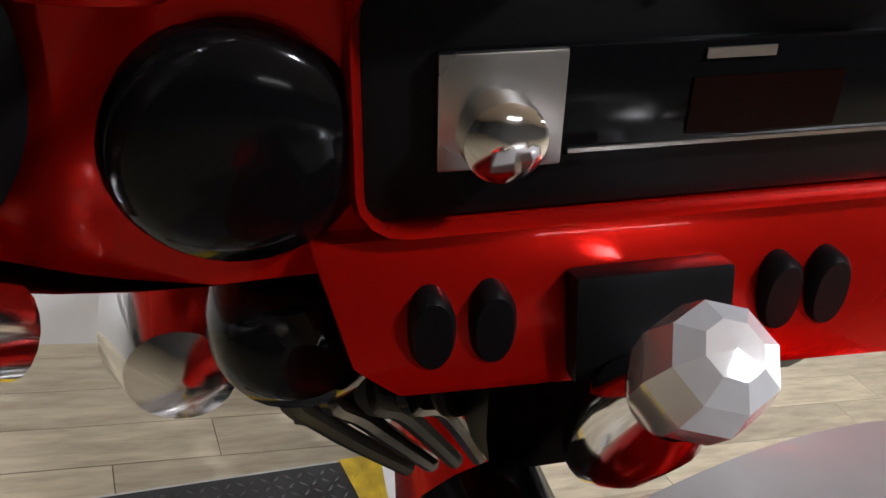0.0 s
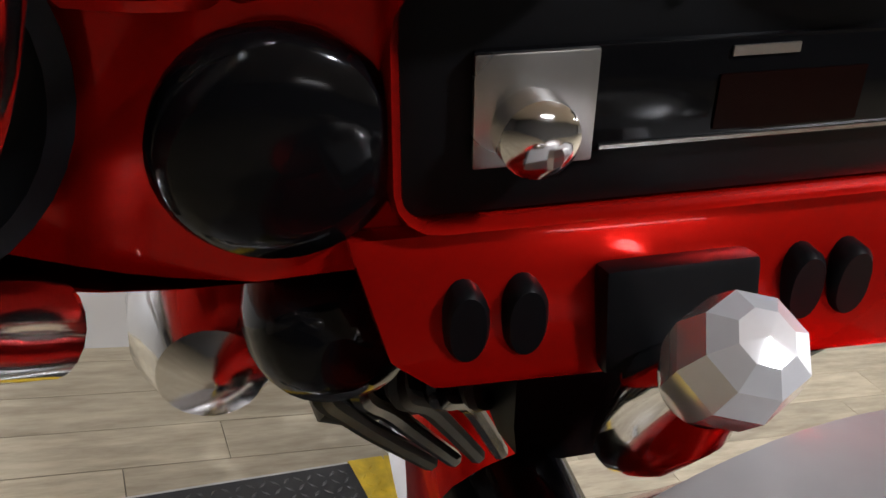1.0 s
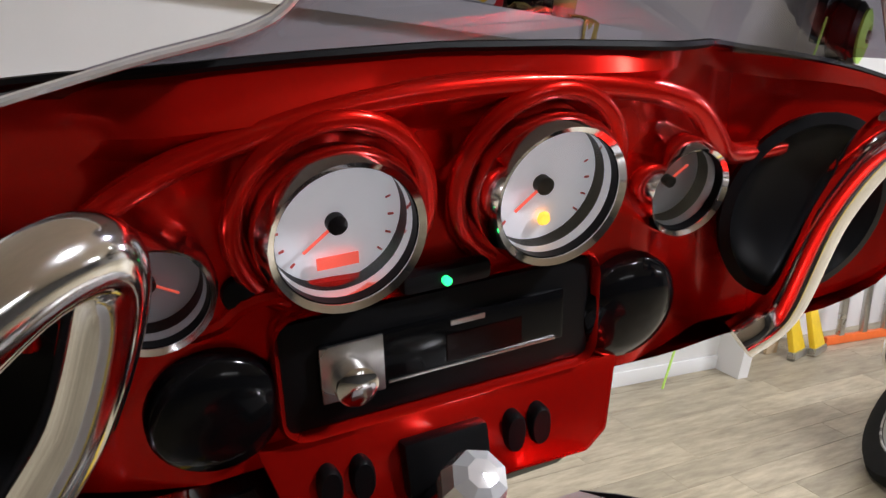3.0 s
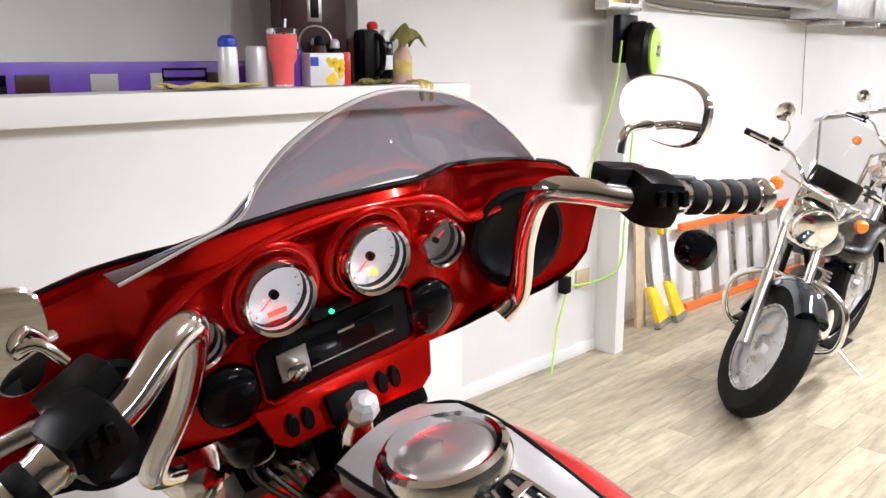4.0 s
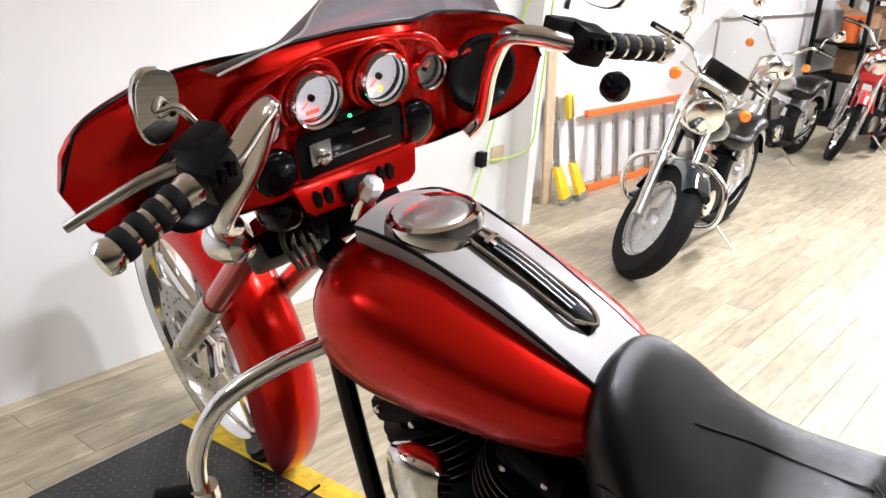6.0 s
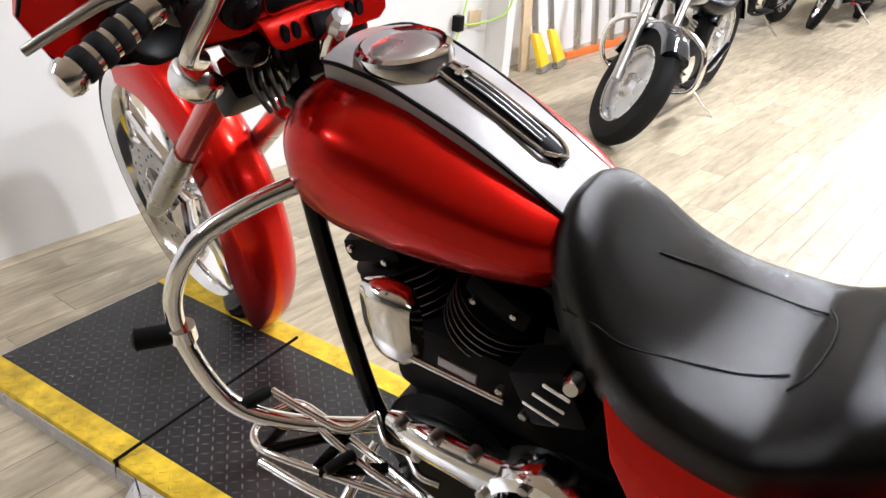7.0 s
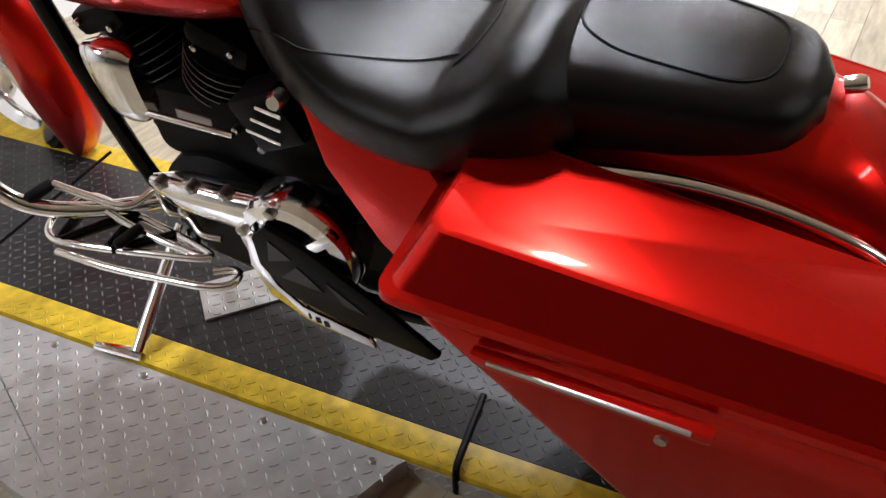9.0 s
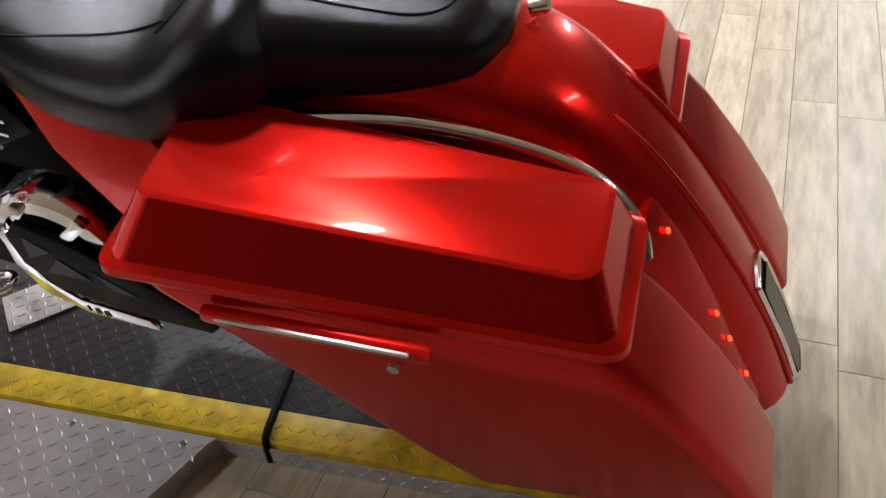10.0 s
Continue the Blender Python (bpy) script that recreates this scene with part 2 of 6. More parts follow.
wall("wall_end", 13.6, 13.72, -6.0, 2.57, 0, CEIL, WHITE, "white painted end wall of the shop")
wall("wall_south", -4.62, 13.72, -6.12, -6.0, 0, CEIL, UNSEEN_DARK, "unseen wall added behind the viewer, kept dark against bounced light")
wall("wall_west", -4.62, -4.5, -6.0, 2.9, 0, CEIL, UNSEEN_DARK, "unseen wall added at the near end, kept dark against bounced light")
solid("baseboard", box(1.22, 0.012, 0.07, (3.155, 2.287, 0.035), 0.003), WHITE, "white baseboard along the grey wall", kind="structure")
solid("ceiling", box(18.4, 9.5, 0.1, (4.55, -1.4, CEIL + 0.05)), CEILING, "tan painted board ceiling", kind="structure")


def lamp_fixture(x, y, half):
    t = thing("ceiling_light", "white tube light fixture in the assumed ceiling layout", "ceiling light", pose(x, y, CEIL), "ceiling lights")
    part("housing", box(2 * half + 0.06, 0.2, 0.05, (0, 0, -0.025), 0.008), WHITE, t)
    for s in (-1, 1):
        part("tube", rod((-half, 0.05 * s, -0.065), (half, 0.05 * s, -0.065), 0.013, n=10), TUBE, t, "lit fluorescent tube")


# a fixture for every lamp, the unseen added ones too
for lx, ly, watts in LAMPS:
    lamp_fixture(lx, ly, 0.07 if watts in (34, 40) else 0.59)


# ---- floor of printed vinyl planks ----
def plank_material():
    m = bpy.data.materials.new("vinyl_plank")
    m.use_nodes = True
    nt = m.node_tree
    b = nt.nodes["Principled BSDF"]
    tc = nt.nodes.new("ShaderNodeTexCoord")
    info = nt.nodes.new("ShaderNodeObjectInfo")
    geo = nt.nodes.new("ShaderNodeNewGeometry")
    add = nt.nodes.new("ShaderNodeMath")
    nt.links.new(info.outputs["Random"], add.inputs[0])
    nt.links.new(geo.outputs["Random Per Island"], add.inputs[1])
    mul = nt.nodes.new("ShaderNodeMath")
    mul.operation = "MULTIPLY"
    mul.inputs[1].default_value = 37.0
    nt.links.new(add.outputs[0], mul.inputs[0])
    comb = nt.nodes.new("ShaderNodeCombineXYZ")
    nt.links.new(mul.outputs[0], comb.inputs[2])
    pos = nt.nodes.new("ShaderNodeMapping")
    pos.inputs["Scale"].default_value = (2.2, 13.0, 1.0)
    nt.links.new(geo.outputs["Position"], pos.inputs[0])
    vadd = nt.nodes.new("ShaderNodeVectorMath")
    nt.links.new(pos.outputs[0], vadd.inputs[0])
    nt.links.new(comb.outputs[0], vadd.inputs[1])
    n1 = nt.nodes.new("ShaderNodeTexNoise")
    n1.inputs["Scale"].default_value, n1.inputs["Detail"].default_value, n1.inputs["Roughness"].default_value = 2.2, 8, 0.65
    nt.links.new(vadd.outputs[0], n1.inputs["Vector"])
    ramp = nt.nodes.new("ShaderNodeValToRGB")
    ramp.color_ramp.elements[0].position, ramp.color_ramp.elements[0].color = 0.28, (0.26, 0.215, 0.145, 1)
    ramp.color_ramp.elements[1].position, ramp.color_ramp.elements[1].color = 0.66, (0.50, 0.435, 0.31, 1)
    nt.links.new(n1.outputs[0], ramp.inputs[0])
    fr = nt.nodes.new("ShaderNodeMath")
    fr.operation = "FRACT"
    nt.links.new(mul.outputs[0], fr.inputs[0])
    mr = nt.nodes.new("ShaderNodeMapRange")
    mr.inputs[3].default_value, mr.inputs[4].default_value = 0.8, 1.12
    nt.links.new(fr.outputs[0], mr.inputs[0])
    mx = nt.nodes.new("ShaderNodeMix")
    mx.data_type, mx.blend_type = "RGBA", "MULTIPLY"
    mx.inputs[0].default_value = 1
    nt.links.new(ramp.outputs[0], mx.inputs[6])
    nt.links.new(mr.outputs[0], mx.inputs[7])
    nt.links.new(mx.outputs[2], b.inputs["Base Color"])
    n2 = nt.nodes.new("ShaderNodeTexNoise")
    n2.inputs["Scale"].default_value = 1.3
    nt.links.new(geo.outputs["Position"], n2.inputs["Vector"])
    rr = nt.nodes.new("ShaderNodeMapRange")
    rr.inputs[3].default_value, rr.inputs[4].default_value = 0.28, 0.5
    nt.links.new(n2.outputs[0], rr.inputs[0])
    nt.links.new(rr.outputs[0], b.inputs["Roughness"])
    bp = nt.nodes.new("ShaderNodeBump")
    bp.inputs["Strength"].default_value, bp.inputs["Distance"].default_value = 0.12, 0.002
    nt.links.new(n1.outputs[0], bp.inputs["Height"])
    nt.links.new(bp.outputs[0], b.inputs["Normal"])
    return m


VINYL = plank_material()
floor = solid("floor", box(18.4, 9.5, 0.1, (4.55, -1.4, -0.056)), mat("floor_joint", (0.06, 0.05, 0.035), 0.8), "pale wood-look vinyl plank floor", kind="structure")

# ---- platform under the motorcycle ----
HP = 0.055
WORN = mat("worn_tread_tips", (0.06, 0.06, 0.058), 0.35, 0.0, 0, 0.4, 20)
DECKM = pose(0.27, 1.54, 0, 0, 0, 4.1)
platform = thing("display_platform", "low black tread-plate platform with worn yellow edges", "platform", DECKM)
DW, DL, ST = 0.73, 2.75, 0.086
part("deck", box(DW - 2 * ST, DL - 0.02, HP, (DW / 2, -DL / 2, HP / 2)), DECK, platform, "black painted tread plate deck")
for x in (ST / 2, DW - ST / 2):
    part("edge_strip", box(ST - 0.001, DL, HP, (x, -DL / 2, HP / 2), 0.004), YELLOW, platform, "worn yellow painted edge")
part("front_lip", box(DW - 2 * ST, 0.012, HP - 0.004, (DW / 2, -0.004, HP / 2 - 0.003), 0.003), PLATE, platform, "bare tread plate side")
part("side_plate", box(0.004, DL, HP - 0.012, (-0.0045, -DL / 2, (HP - 0.012) / 2)), PLATE, platform, "bare tread plate side")


def treads(x0, x1, y0, y1, z, pitch=0.026, lx=0.0115, wx=0.0032, h=0.0016, inside=None):
    """Raised lozenges of tread plate, turned this way and that."""
    verts, faces = [], []
    nx, ny = int((x1 - x0) / pitch), int((y1 - y0) / pitch)
    for i in range(nx):
        for j in range(ny):
            cx, cy = x0 + (i + 0.5) * pitch, y0 + (j + 0.5) * pitch
            if inside and not inside(cx, cy):
                continue
            a = radians(45 if (i + j) % 2 else -45)
            c, s = math.cos(a), math.sin(a)
            k = len(verts)
            for px, py, pz in ((-lx, 0, 0), (0, -wx, 0), (lx, 0, 0), (0, wx, 0), (-lx * 0.6, 0, h), (0, -wx * 0.4, h), (lx * 0.6, 0, h), (0, wx * 0.4, h)):
                verts.append((cx + c * px - s * py, cy + s * px + c * py, z + pz))
            faces += [(k + 4, k + 5, k + 6, k + 7), (k, k + 1, k + 5, k + 4), (k + 1, k + 2, k + 6, k + 5), (k + 2, k + 3, k + 7, k + 6), (k + 3, k, k + 4, k + 7)]
    return verts, faces


def tread_part(name, vf, material, parent, m=None):
    me = bpy.data.meshes.new(name)
    me.from_pydata(vf[0], [], vf[1])
    me.materials.append(material)
    ob = new(name, me)
    ob.parent = parent
    if m is not None:
        ob.matrix_basis = m
    return tagged(ob, kind="stuff")


tread_part("tread", treads(ST, DW - ST, -DL, -0.01, HP), WORN, platform)
tread_part("tread", treads(0.004, ST - 0.004, -DL, 0, HP), YELLOW, platform)
tread_part("tread", treads(DW - ST + 0.004, DW - 0.004, -DL, 0, HP), YELLOW, platform)
tread_part("tread", treads(0, DL, 0.004, HP - 0.008, 0, 0.0215), PLATE, platform, Matrix(((0, 0, -1, -0.0066), (-1, 0, 0, 0), (0, 1, 0, 0), (0, 0, 0, 1))))


# bare plate beside the platform, round at one corner and cut off at the other
EDGE = [(0.326, 0.85), (0.25, 0.80), (0.17, 0.71), (0.07, 0.58), (0.015, 0.45), (-0.012, 0.35), (-0.025, 0.2), (-0.02, 0.0), (0.02, -0.18), (0.10, -0.275), (0.24, -0.325), (0.415, -0.376)]
DECKI = DECKM.inverted()
OUT = [tuple((DECKI @ p)[:2]) for p in smooth_path([(x, y, 0) for x, y in EDGE], 4)]
OUT[0], OUT[-1] = (-0.008, OUT[0][1]), (-0.008, OUT[-1][1])


def in_plate(x, y):
    c = False
    for (xa, ya), (xb, yb) in zip(OUT, OUT[1:] + OUT[:1]):
        if (ya > y) != (yb > y) and x < (xb - xa) * (y - ya) / (yb - ya) + xa:
            c = not c
    return c and x < -0.02


ramp = thing("side_step", "bare aluminium tread-plate step with a rounded corner", "step", DECKM)
part("top_plate", slab([(x, y, HP - 0.016) for x, y in OUT], (0, 0, 0.012), bevel=0.0), PLATE, ramp)
part("skirt", slab([(x * 0.985 - 0.0005, y, 0.0) for x, y in OUT], (0, 0, HP - 0.016)), PLATE, ramp)
tread_part("tread", treads(-0.5, 0, -2.0, -0.6, HP - 0.004, 0.03, 0.0125, 0.0036, 0.0018, in_plate), PLATE, ramp)
for bx, by in ((-0.03, -0.78), (-0.035, -1.02), (-0.032, -1.28), (-0.035, -1.60), (-0.036, -1.86), (-0.25, -1.05)):
    part("bolt", lathe([(0.009, 0), (0.009, 0.004), (0.006, 0.007)], (bx, by, HP - 0.004), n=10), SATIN, ramp, "plate bolt")

DULLDARK = mat("guard_gap", (0.03, 0.03, 0.031), 0.5, 0.3)
DULL = mat("machined_edge", (0.3, 0.3, 0.3), 0.4, 1.0)


# ---- the red motorcycle ----
B = pose(0.7207, -0.8918, 0.127, -0.7, -12.4, 3.3) @ Matrix.Scale(1.08, 4)
bike = thing("motorcycle", "candy red touring motorcycle leaning on its stand on the platform", "motorcycle", B)
# the steered front end: fairing, bars, fork and wheel turn together
FW = pose(0.4981, -0.9703, -0.043, 2.6, -12.6, -10.5) @ Matrix.Scale(1.158, 4)
F = B.inverted() @ FW


# where the tank, the seat and the rear fender sit on the frame
SHIFT = {"tank": (0.02, 0.01, -0.03), "seat": (0.0, -0.012, -0.04), "pad": (0.0, 0.015, -0.04), "tail": (0.0, 0.085, -0.03), "strip": (0.012, 0.03, -0.01)}
TANK_PARTS = ("fuel_tank", "console", "console_insert", "rib", "emblem", "fuel_cap", "console_edge", "cap_rim")
TAIL_PARTS = ("rear_fender", "tag_frame", "tag_glass", "fender_ridge")


def bpart(name, bm, material, label="", parent=None, front=False, sharp=38, group=""):
    if front:
        bmesh.ops.transform(bm, matrix=F, verts=bm.verts)
    group = group or ("tank" if name in TANK_PARTS else "tail" if name in TAIL_PARTS else "")
    if group in SHIFT:
        bmesh.ops.translate(bm, vec=SHIFT[group], verts=bm.verts)
    return part(name, bm, material, parent or bike, label, sharp)


# fuel tank and console
bpart("fuel_tank", loft([(0.66, 0.06, 0.855, 0.035, 0.06), (0.72, 0.115, 0.868, 0.05, 0.09), (0.80, 0.145, 0.885, 0.068, 0.115), (0.88, 0.162, 0.898, 0.09, 0.13), (0.96, 0.172, 0.908, 0.112, 0.138), (1.06, 0.172, 0.915, 0.117, 0.135), (1.13, 0.145, 0.915, 0.092, 0.11), (1.168, 0.075, 0.91, 0.055, 0.07)], 30, 40, 2.5, cx=0.01), RED, "glossy candy red fuel tank")


def console_strip(table, w, lift, n=10):
    sec = []
    for y, z, k in table:
        sec.append([Vector((0.01 + w * k * (i / n * 2 - 1), y, z + lift - 0.012 * (i / n * 2 - 1) ** 2 * k)) for i in range(n + 1)] + [Vector((0.01 + w * k * (1 - i / n * 2), y, z + lift - 0.04)) for i in range(n + 1)])
    return rings(sec)


CT = [(0.70, 0.895, 0.85), (0.76, 0.932, 0.9), (0.84, 0.977, 0.95), (0.91, 1.008, 1.0), (0.98, 1.034, 1.05), (1.05, 1.045, 1.05), (1.10, 1.035, 0.85)]
bpart("console", console_strip(CT, 0.076, 0.022), GREY, "silver grey tank console")
ins = bpart("console_insert", console_strip([(0.745, 0.926, 0.7), (0.80, 0.958, 1.0), (0.86, 0.99, 1.0), (0.915, 1.013, 1.0), (0.935, 1.02, 0.8)], 0.021, 0.0325, 6), ENGINE, "black ribbed console insert in a chrome rim")
for k in (-0.5, 0, 0.5):
    bpart("rib", tube([(0.01 + 0.019 * k, 0.775, 0.9755), (0.01 + 0.019 * k, 0.82, 1.0015), (0.01 + 0.019 * k, 0.86, 1.0225), (0.01 + 0.019 * k, 0.895, 1.0375)], 0.0015, 6), DULL, parent=ins)
rim = [(0.01 + sx * 0.021, y, z + 0.010) for sx, y, z in ((-1, 0.765, 0.956), (-1, 0.82, 0.984), (-1, 0.88, 1.014), (-0.8, 0.93, 1.034), (0, 0.942, 1.038), (0.8, 0.93, 1.034), (1, 0.88, 1.014), (1, 0.82, 0.984), (1, 0.765, 0.956), (0, 0.742, 0.945), (-1, 0.765, 0.956))]
bpart("rim", tube(rim, 0.0034, 8, 4), BRIGHT, "chrome rim", ins, group="tank")
bpart("emblem", box(0.026, 0.008, 0.004, (0.01, 0.905, 1.045), 0.001, pose(0, 0, 0, 18)), BRIGHT, "plain chrome emblem bar", ins)
bpart("emblem", box(0.007, 0.03, 0.004, (0.006, 0.908, 1.0445), 0.001, pose(0, 0, 0, 24)), BRIGHT, "plain chrome emblem bar", ins)
cap = bpart("fuel_cap", lathe([(0.072, -0.03), (0.072, -0.004), (0.069, 0.006), (0.063, 0.010), (0.057, 0.008), (0.055, 0.002), (0.054, -0.004)], (0.005, 1.0, 1.058), (0, 0.06, 1), 56, caps=False), BRIGHT, "round polished chrome fuel cap")
bpart("cap_rim", lathe([(0.0545, -0.002), (0.052, 0.004), (0.045, 0.008), (0.025, 0.012), (0.0, 0.013)], (0.005, 1.0, 1.058), (0, 0.06, 1), 48, caps=False), CAPDISC, "pale satin cap centre", cap)

# seat
SEAT = [(0.23, 0.10, 0.75, 0.05, 0.06), (0.28, 0.155, 0.765, 0.085, 0.09), (0.335, 0.182, 0.76, 0.085, 0.09), (0.385, 0.19, 0.745, 0.066, 0.10), (0.43, 0.194, 0.738, 0.050, 0.10), (0.53, 0.182, 0.747, 0.054, 0.11),
                    (0.61, 0.165, 0.775, 0.075, 0.13), (0.67, 0.138, 0.82, 0.095, 0.15), (0.72, 0.105, 0.855, 0.09, 0.13), (0.75, 0.05, 0.87, 0.05, 0.07)]


def seat_top(x, y):
    """Height of the seat's upper side, hollowed where the rider sits."""
    hx, cz, zt, zb = lerp_table(SEAT, y)
    u = min(1, abs(x - 0.02) / hx)
    bowl = 0.020 * math.exp(-((y - 0.47) / 0.09) ** 2) * (u * u * (1.6 - u * u) - 0.35)
    return cz + zt * (1 - u ** 2.5) ** 0.4 + bowl


def rider_seat():
    sec = []
    for i in range(49):
        y = 0.23 + 0.52 * i / 48
        hx, cz, zt, zb = lerp_table(SEAT, y)
        sec.append([Vector((p.x, y, seat_top(p.x, y) if p.z >= cz - 1e-6 else p.z)) for p in superring(0.02, y, cz, hx, zt, zb, 48, 2.5)])
    return rings(sec)


seat = bpart("seat", rider_seat(), LEATHER, "black leather rider's seat", group="seat")
PAD = [(-0.07, 0.04, 0.745, 0.02, 0.03), (-0.04, 0.095, 0.75, 0.045, 0.05), (0.06, 0.125, 0.755, 0.062, 0.08), (0.16, 0.14, 0.76, 0.07, 0.09), (0.24, 0.15, 0.765, 0.075, 0.10), (0.29, 0.12, 0.755, 0.06, 0.08)]
pad = bpart("passenger_pad", loft(PAD, 20, 30, 2.6, cx=0.06), LEATHER, "black leather passenger pad", group="pad")
for line in ([(-0.112, 0.69), (-0.122, 0.64), (-0.118, 0.60), (-0.085, 0.535), (-0.055, 0.47), (-0.03, 0.42)], [(0.03, 0.62), (0.085, 0.56), (0.105, 0.50), (0.108, 0.45), (0.10, 0.41)], [(-0.06, 0.415), (-0.03, 0.398), (0.03, 0.39), (0.08, 0.396), (0.11, 0.41)]):
    bpart("seam", tube([(x, y, seat_top(x, y) + 0.0005) for x, y in line], 0.0015, 6, 6), ENGINE, "stitched seat seam", seat, group="seat")
ring = []
for k in range(29):
    a = 2 * math.pi * k / 28
    px = 0.06 + 0.082 * math.copysign(abs(math.cos(a)) ** 0.6, math.cos(a))
    py = 0.115 + 0.125 * math.copysign(abs(math.sin(a)) ** 0.6, math.sin(a))
    hx, cz, zt, zb = lerp_table(PAD, py)
    ring.append((px, py, cz + zt * (1 - min(1, abs(px - 0.06) / hx) ** 2.6) ** (1 / 2.6) + 0.0004))
bpart("seam", tube(ring, 0.0015, 6, 2), ENGINE, "stitched pad seam", pad, group="pad")
bpart("seat_bolt", lathe([(0.012, 0), (0.012, 0.02), (0.008, 0.026)], (0.09, -0.085, 0.745), (0, -1, 0.4), 14), BRIGHT, "chrome seat bolt", group="pad")


# rear fender: an arched shell over the wheel
def arch(table, half, cx, thick=0.006, n=12, e=3.0, drop=0.09, tail=1.0):
    """table: points (y, z) of the crown; the shell's edges hang by drop."""
    p = smooth_path([Vector((0, y, z)) for y, z in table], 5)
    sec = []
    for i, c in enumerate(p):
        d = (p[min(i + 1, len(p) - 1)] - p[max(i - 1, 0)]).normalized()
        nrm = Vector((0, -d.z, d.y))
        row, inner = [], []
        g = i / (len(p) - 1)
        slim = 1 - (1 - tail) * max(0, (g - 0.72) / 0.28) ** 2
        for k in range(n + 1):
            u = k / n * 2 - 1
            a = u * math.pi / 2
            x = slim * half * math.copysign(abs(math.sin(a)) ** (2 / e), a)
            h = slim ** 2 * drop * (1 - abs(math.cos(a)) ** (2 / e))
            row.append(Vector((cx + x, c.y, c.z)) - nrm * h)
            inner.append(Vector((cx + x * (1 - thick / half), c.y, c.z)) - nrm * (h + thick if abs(u) < 0.99 else h))
        sec.append(row + inner[::-1])
    return rings(sec)


REARC = [(0.20, 0.71), (0.06, 0.745), (-0.08, 0.745), (-0.19, 0.71), (-0.285, 0.625), (-0.39, 0.485), (-0.515, 0.25), (-0.585, 0.06)]
fender_r = bpart("rear_fender", arch([(y, z) for y, z in REARC][::-1], 0.122, 0.055, drop=0.12), RED, "stretched candy red rear fender")
for y, z in ((-0.295, 0.478), (-0.375, 0.305), (-0.40, 0.245), (-0.435, 0.155)):
    bpart("led", lathe([(0.005, 0), (0.004, 0.003), (0, 0.004)], (-0.085, y - 0.009, z + 0.009), (0, -0.85, 0.5), 12, caps=False), REDLED, "lit red lamp", fender_r, group="strip")
PLATEF = [(0.02, -0.50, 0.285), (0.09, -0.50, 0.285), (0.095, -0.555, 0.16), (0.09, -0.594, 0.05), (0.02, -0.594, 0.05), (0.015, -0.555, 0.16), (0.02, -0.50, 0.285)]
tag_frame = bpart("tag_frame", tube(PLATEF, 0.006, 8, 4), BRIGHT, "chrome frame on the fender tail", fender_r)
bpart("tag_glass", slab([(0.025, -0.507, 0.275), (0.085, -0.507, 0.275), (0.085, -0.592, 0.058), (0.025, -0.592, 0.058)], (0, -0.006, 0)), GLOSS, "dark panel", tag_frame)
for dx in (-0.05, 0.05):
    bpart("fender_ridge", tube([(0.055 + dx * 0.6, -0.15, 0.712), (0.055 + dx * 0.9, -0.285, 0.618), (0.055 + dx, -0.39, 0.48), (0.055 + dx, -0.515, 0.243), (0.055 + dx, -0.585, 0.055)], 0.005, 8, 5), RED, "raised red ridge", fender_r)
strip = []
for y, z in ((-0.27, 0.515), (-0.31, 0.45), (-0.375, 0.30), (-0.43, 0.16), (-0.465, 0.07)):
    strip.append([Vector(v) for v in ((-0.13, y + 0.02, z - 0.01), (-0.10, y - 0.005, z + 0.005), (-0.06, y - 0.01, z + 0.01), (-0.06, y + 0.01, z - 0.005), (-0.10, y + 0.015, z - 0.01))])
bpart("filler_panel", rings(strip), RED, "candy red panel between bag and fender", fender_r, group="strip")
bpart("wheel_rear", lathe([(0.20, -0.055), (0.27, -0.068), (0.31, -0.05), (0.325, 0), (0.31, 0.05), (0.27, 0.068), (0.20, 0.055)], (0.075, 0, 0.262), (1, 0, 0), 40, caps=True), RUBBER, "black rear tyre")


# saddlebags
def rrect(x0, x1, y0, y1, z, r=0.03, n=5, lean=0.0):
    out = []
    for cx, cy, a0 in ((x1 - r, y1 - r, 0), (x0 + r, y1 - r, 90), (x0 + r, y0 + r, 180), (x1 - r, y0 + r, 270)):
        for k in range(n + 1):
            a = radians(a0 + 90 * k / n)
            out.append(Vector((cx + r * math.cos(a), cy + r * math.sin(a), z + lean * (cy - (y0 + y1) / 2))))
    return out


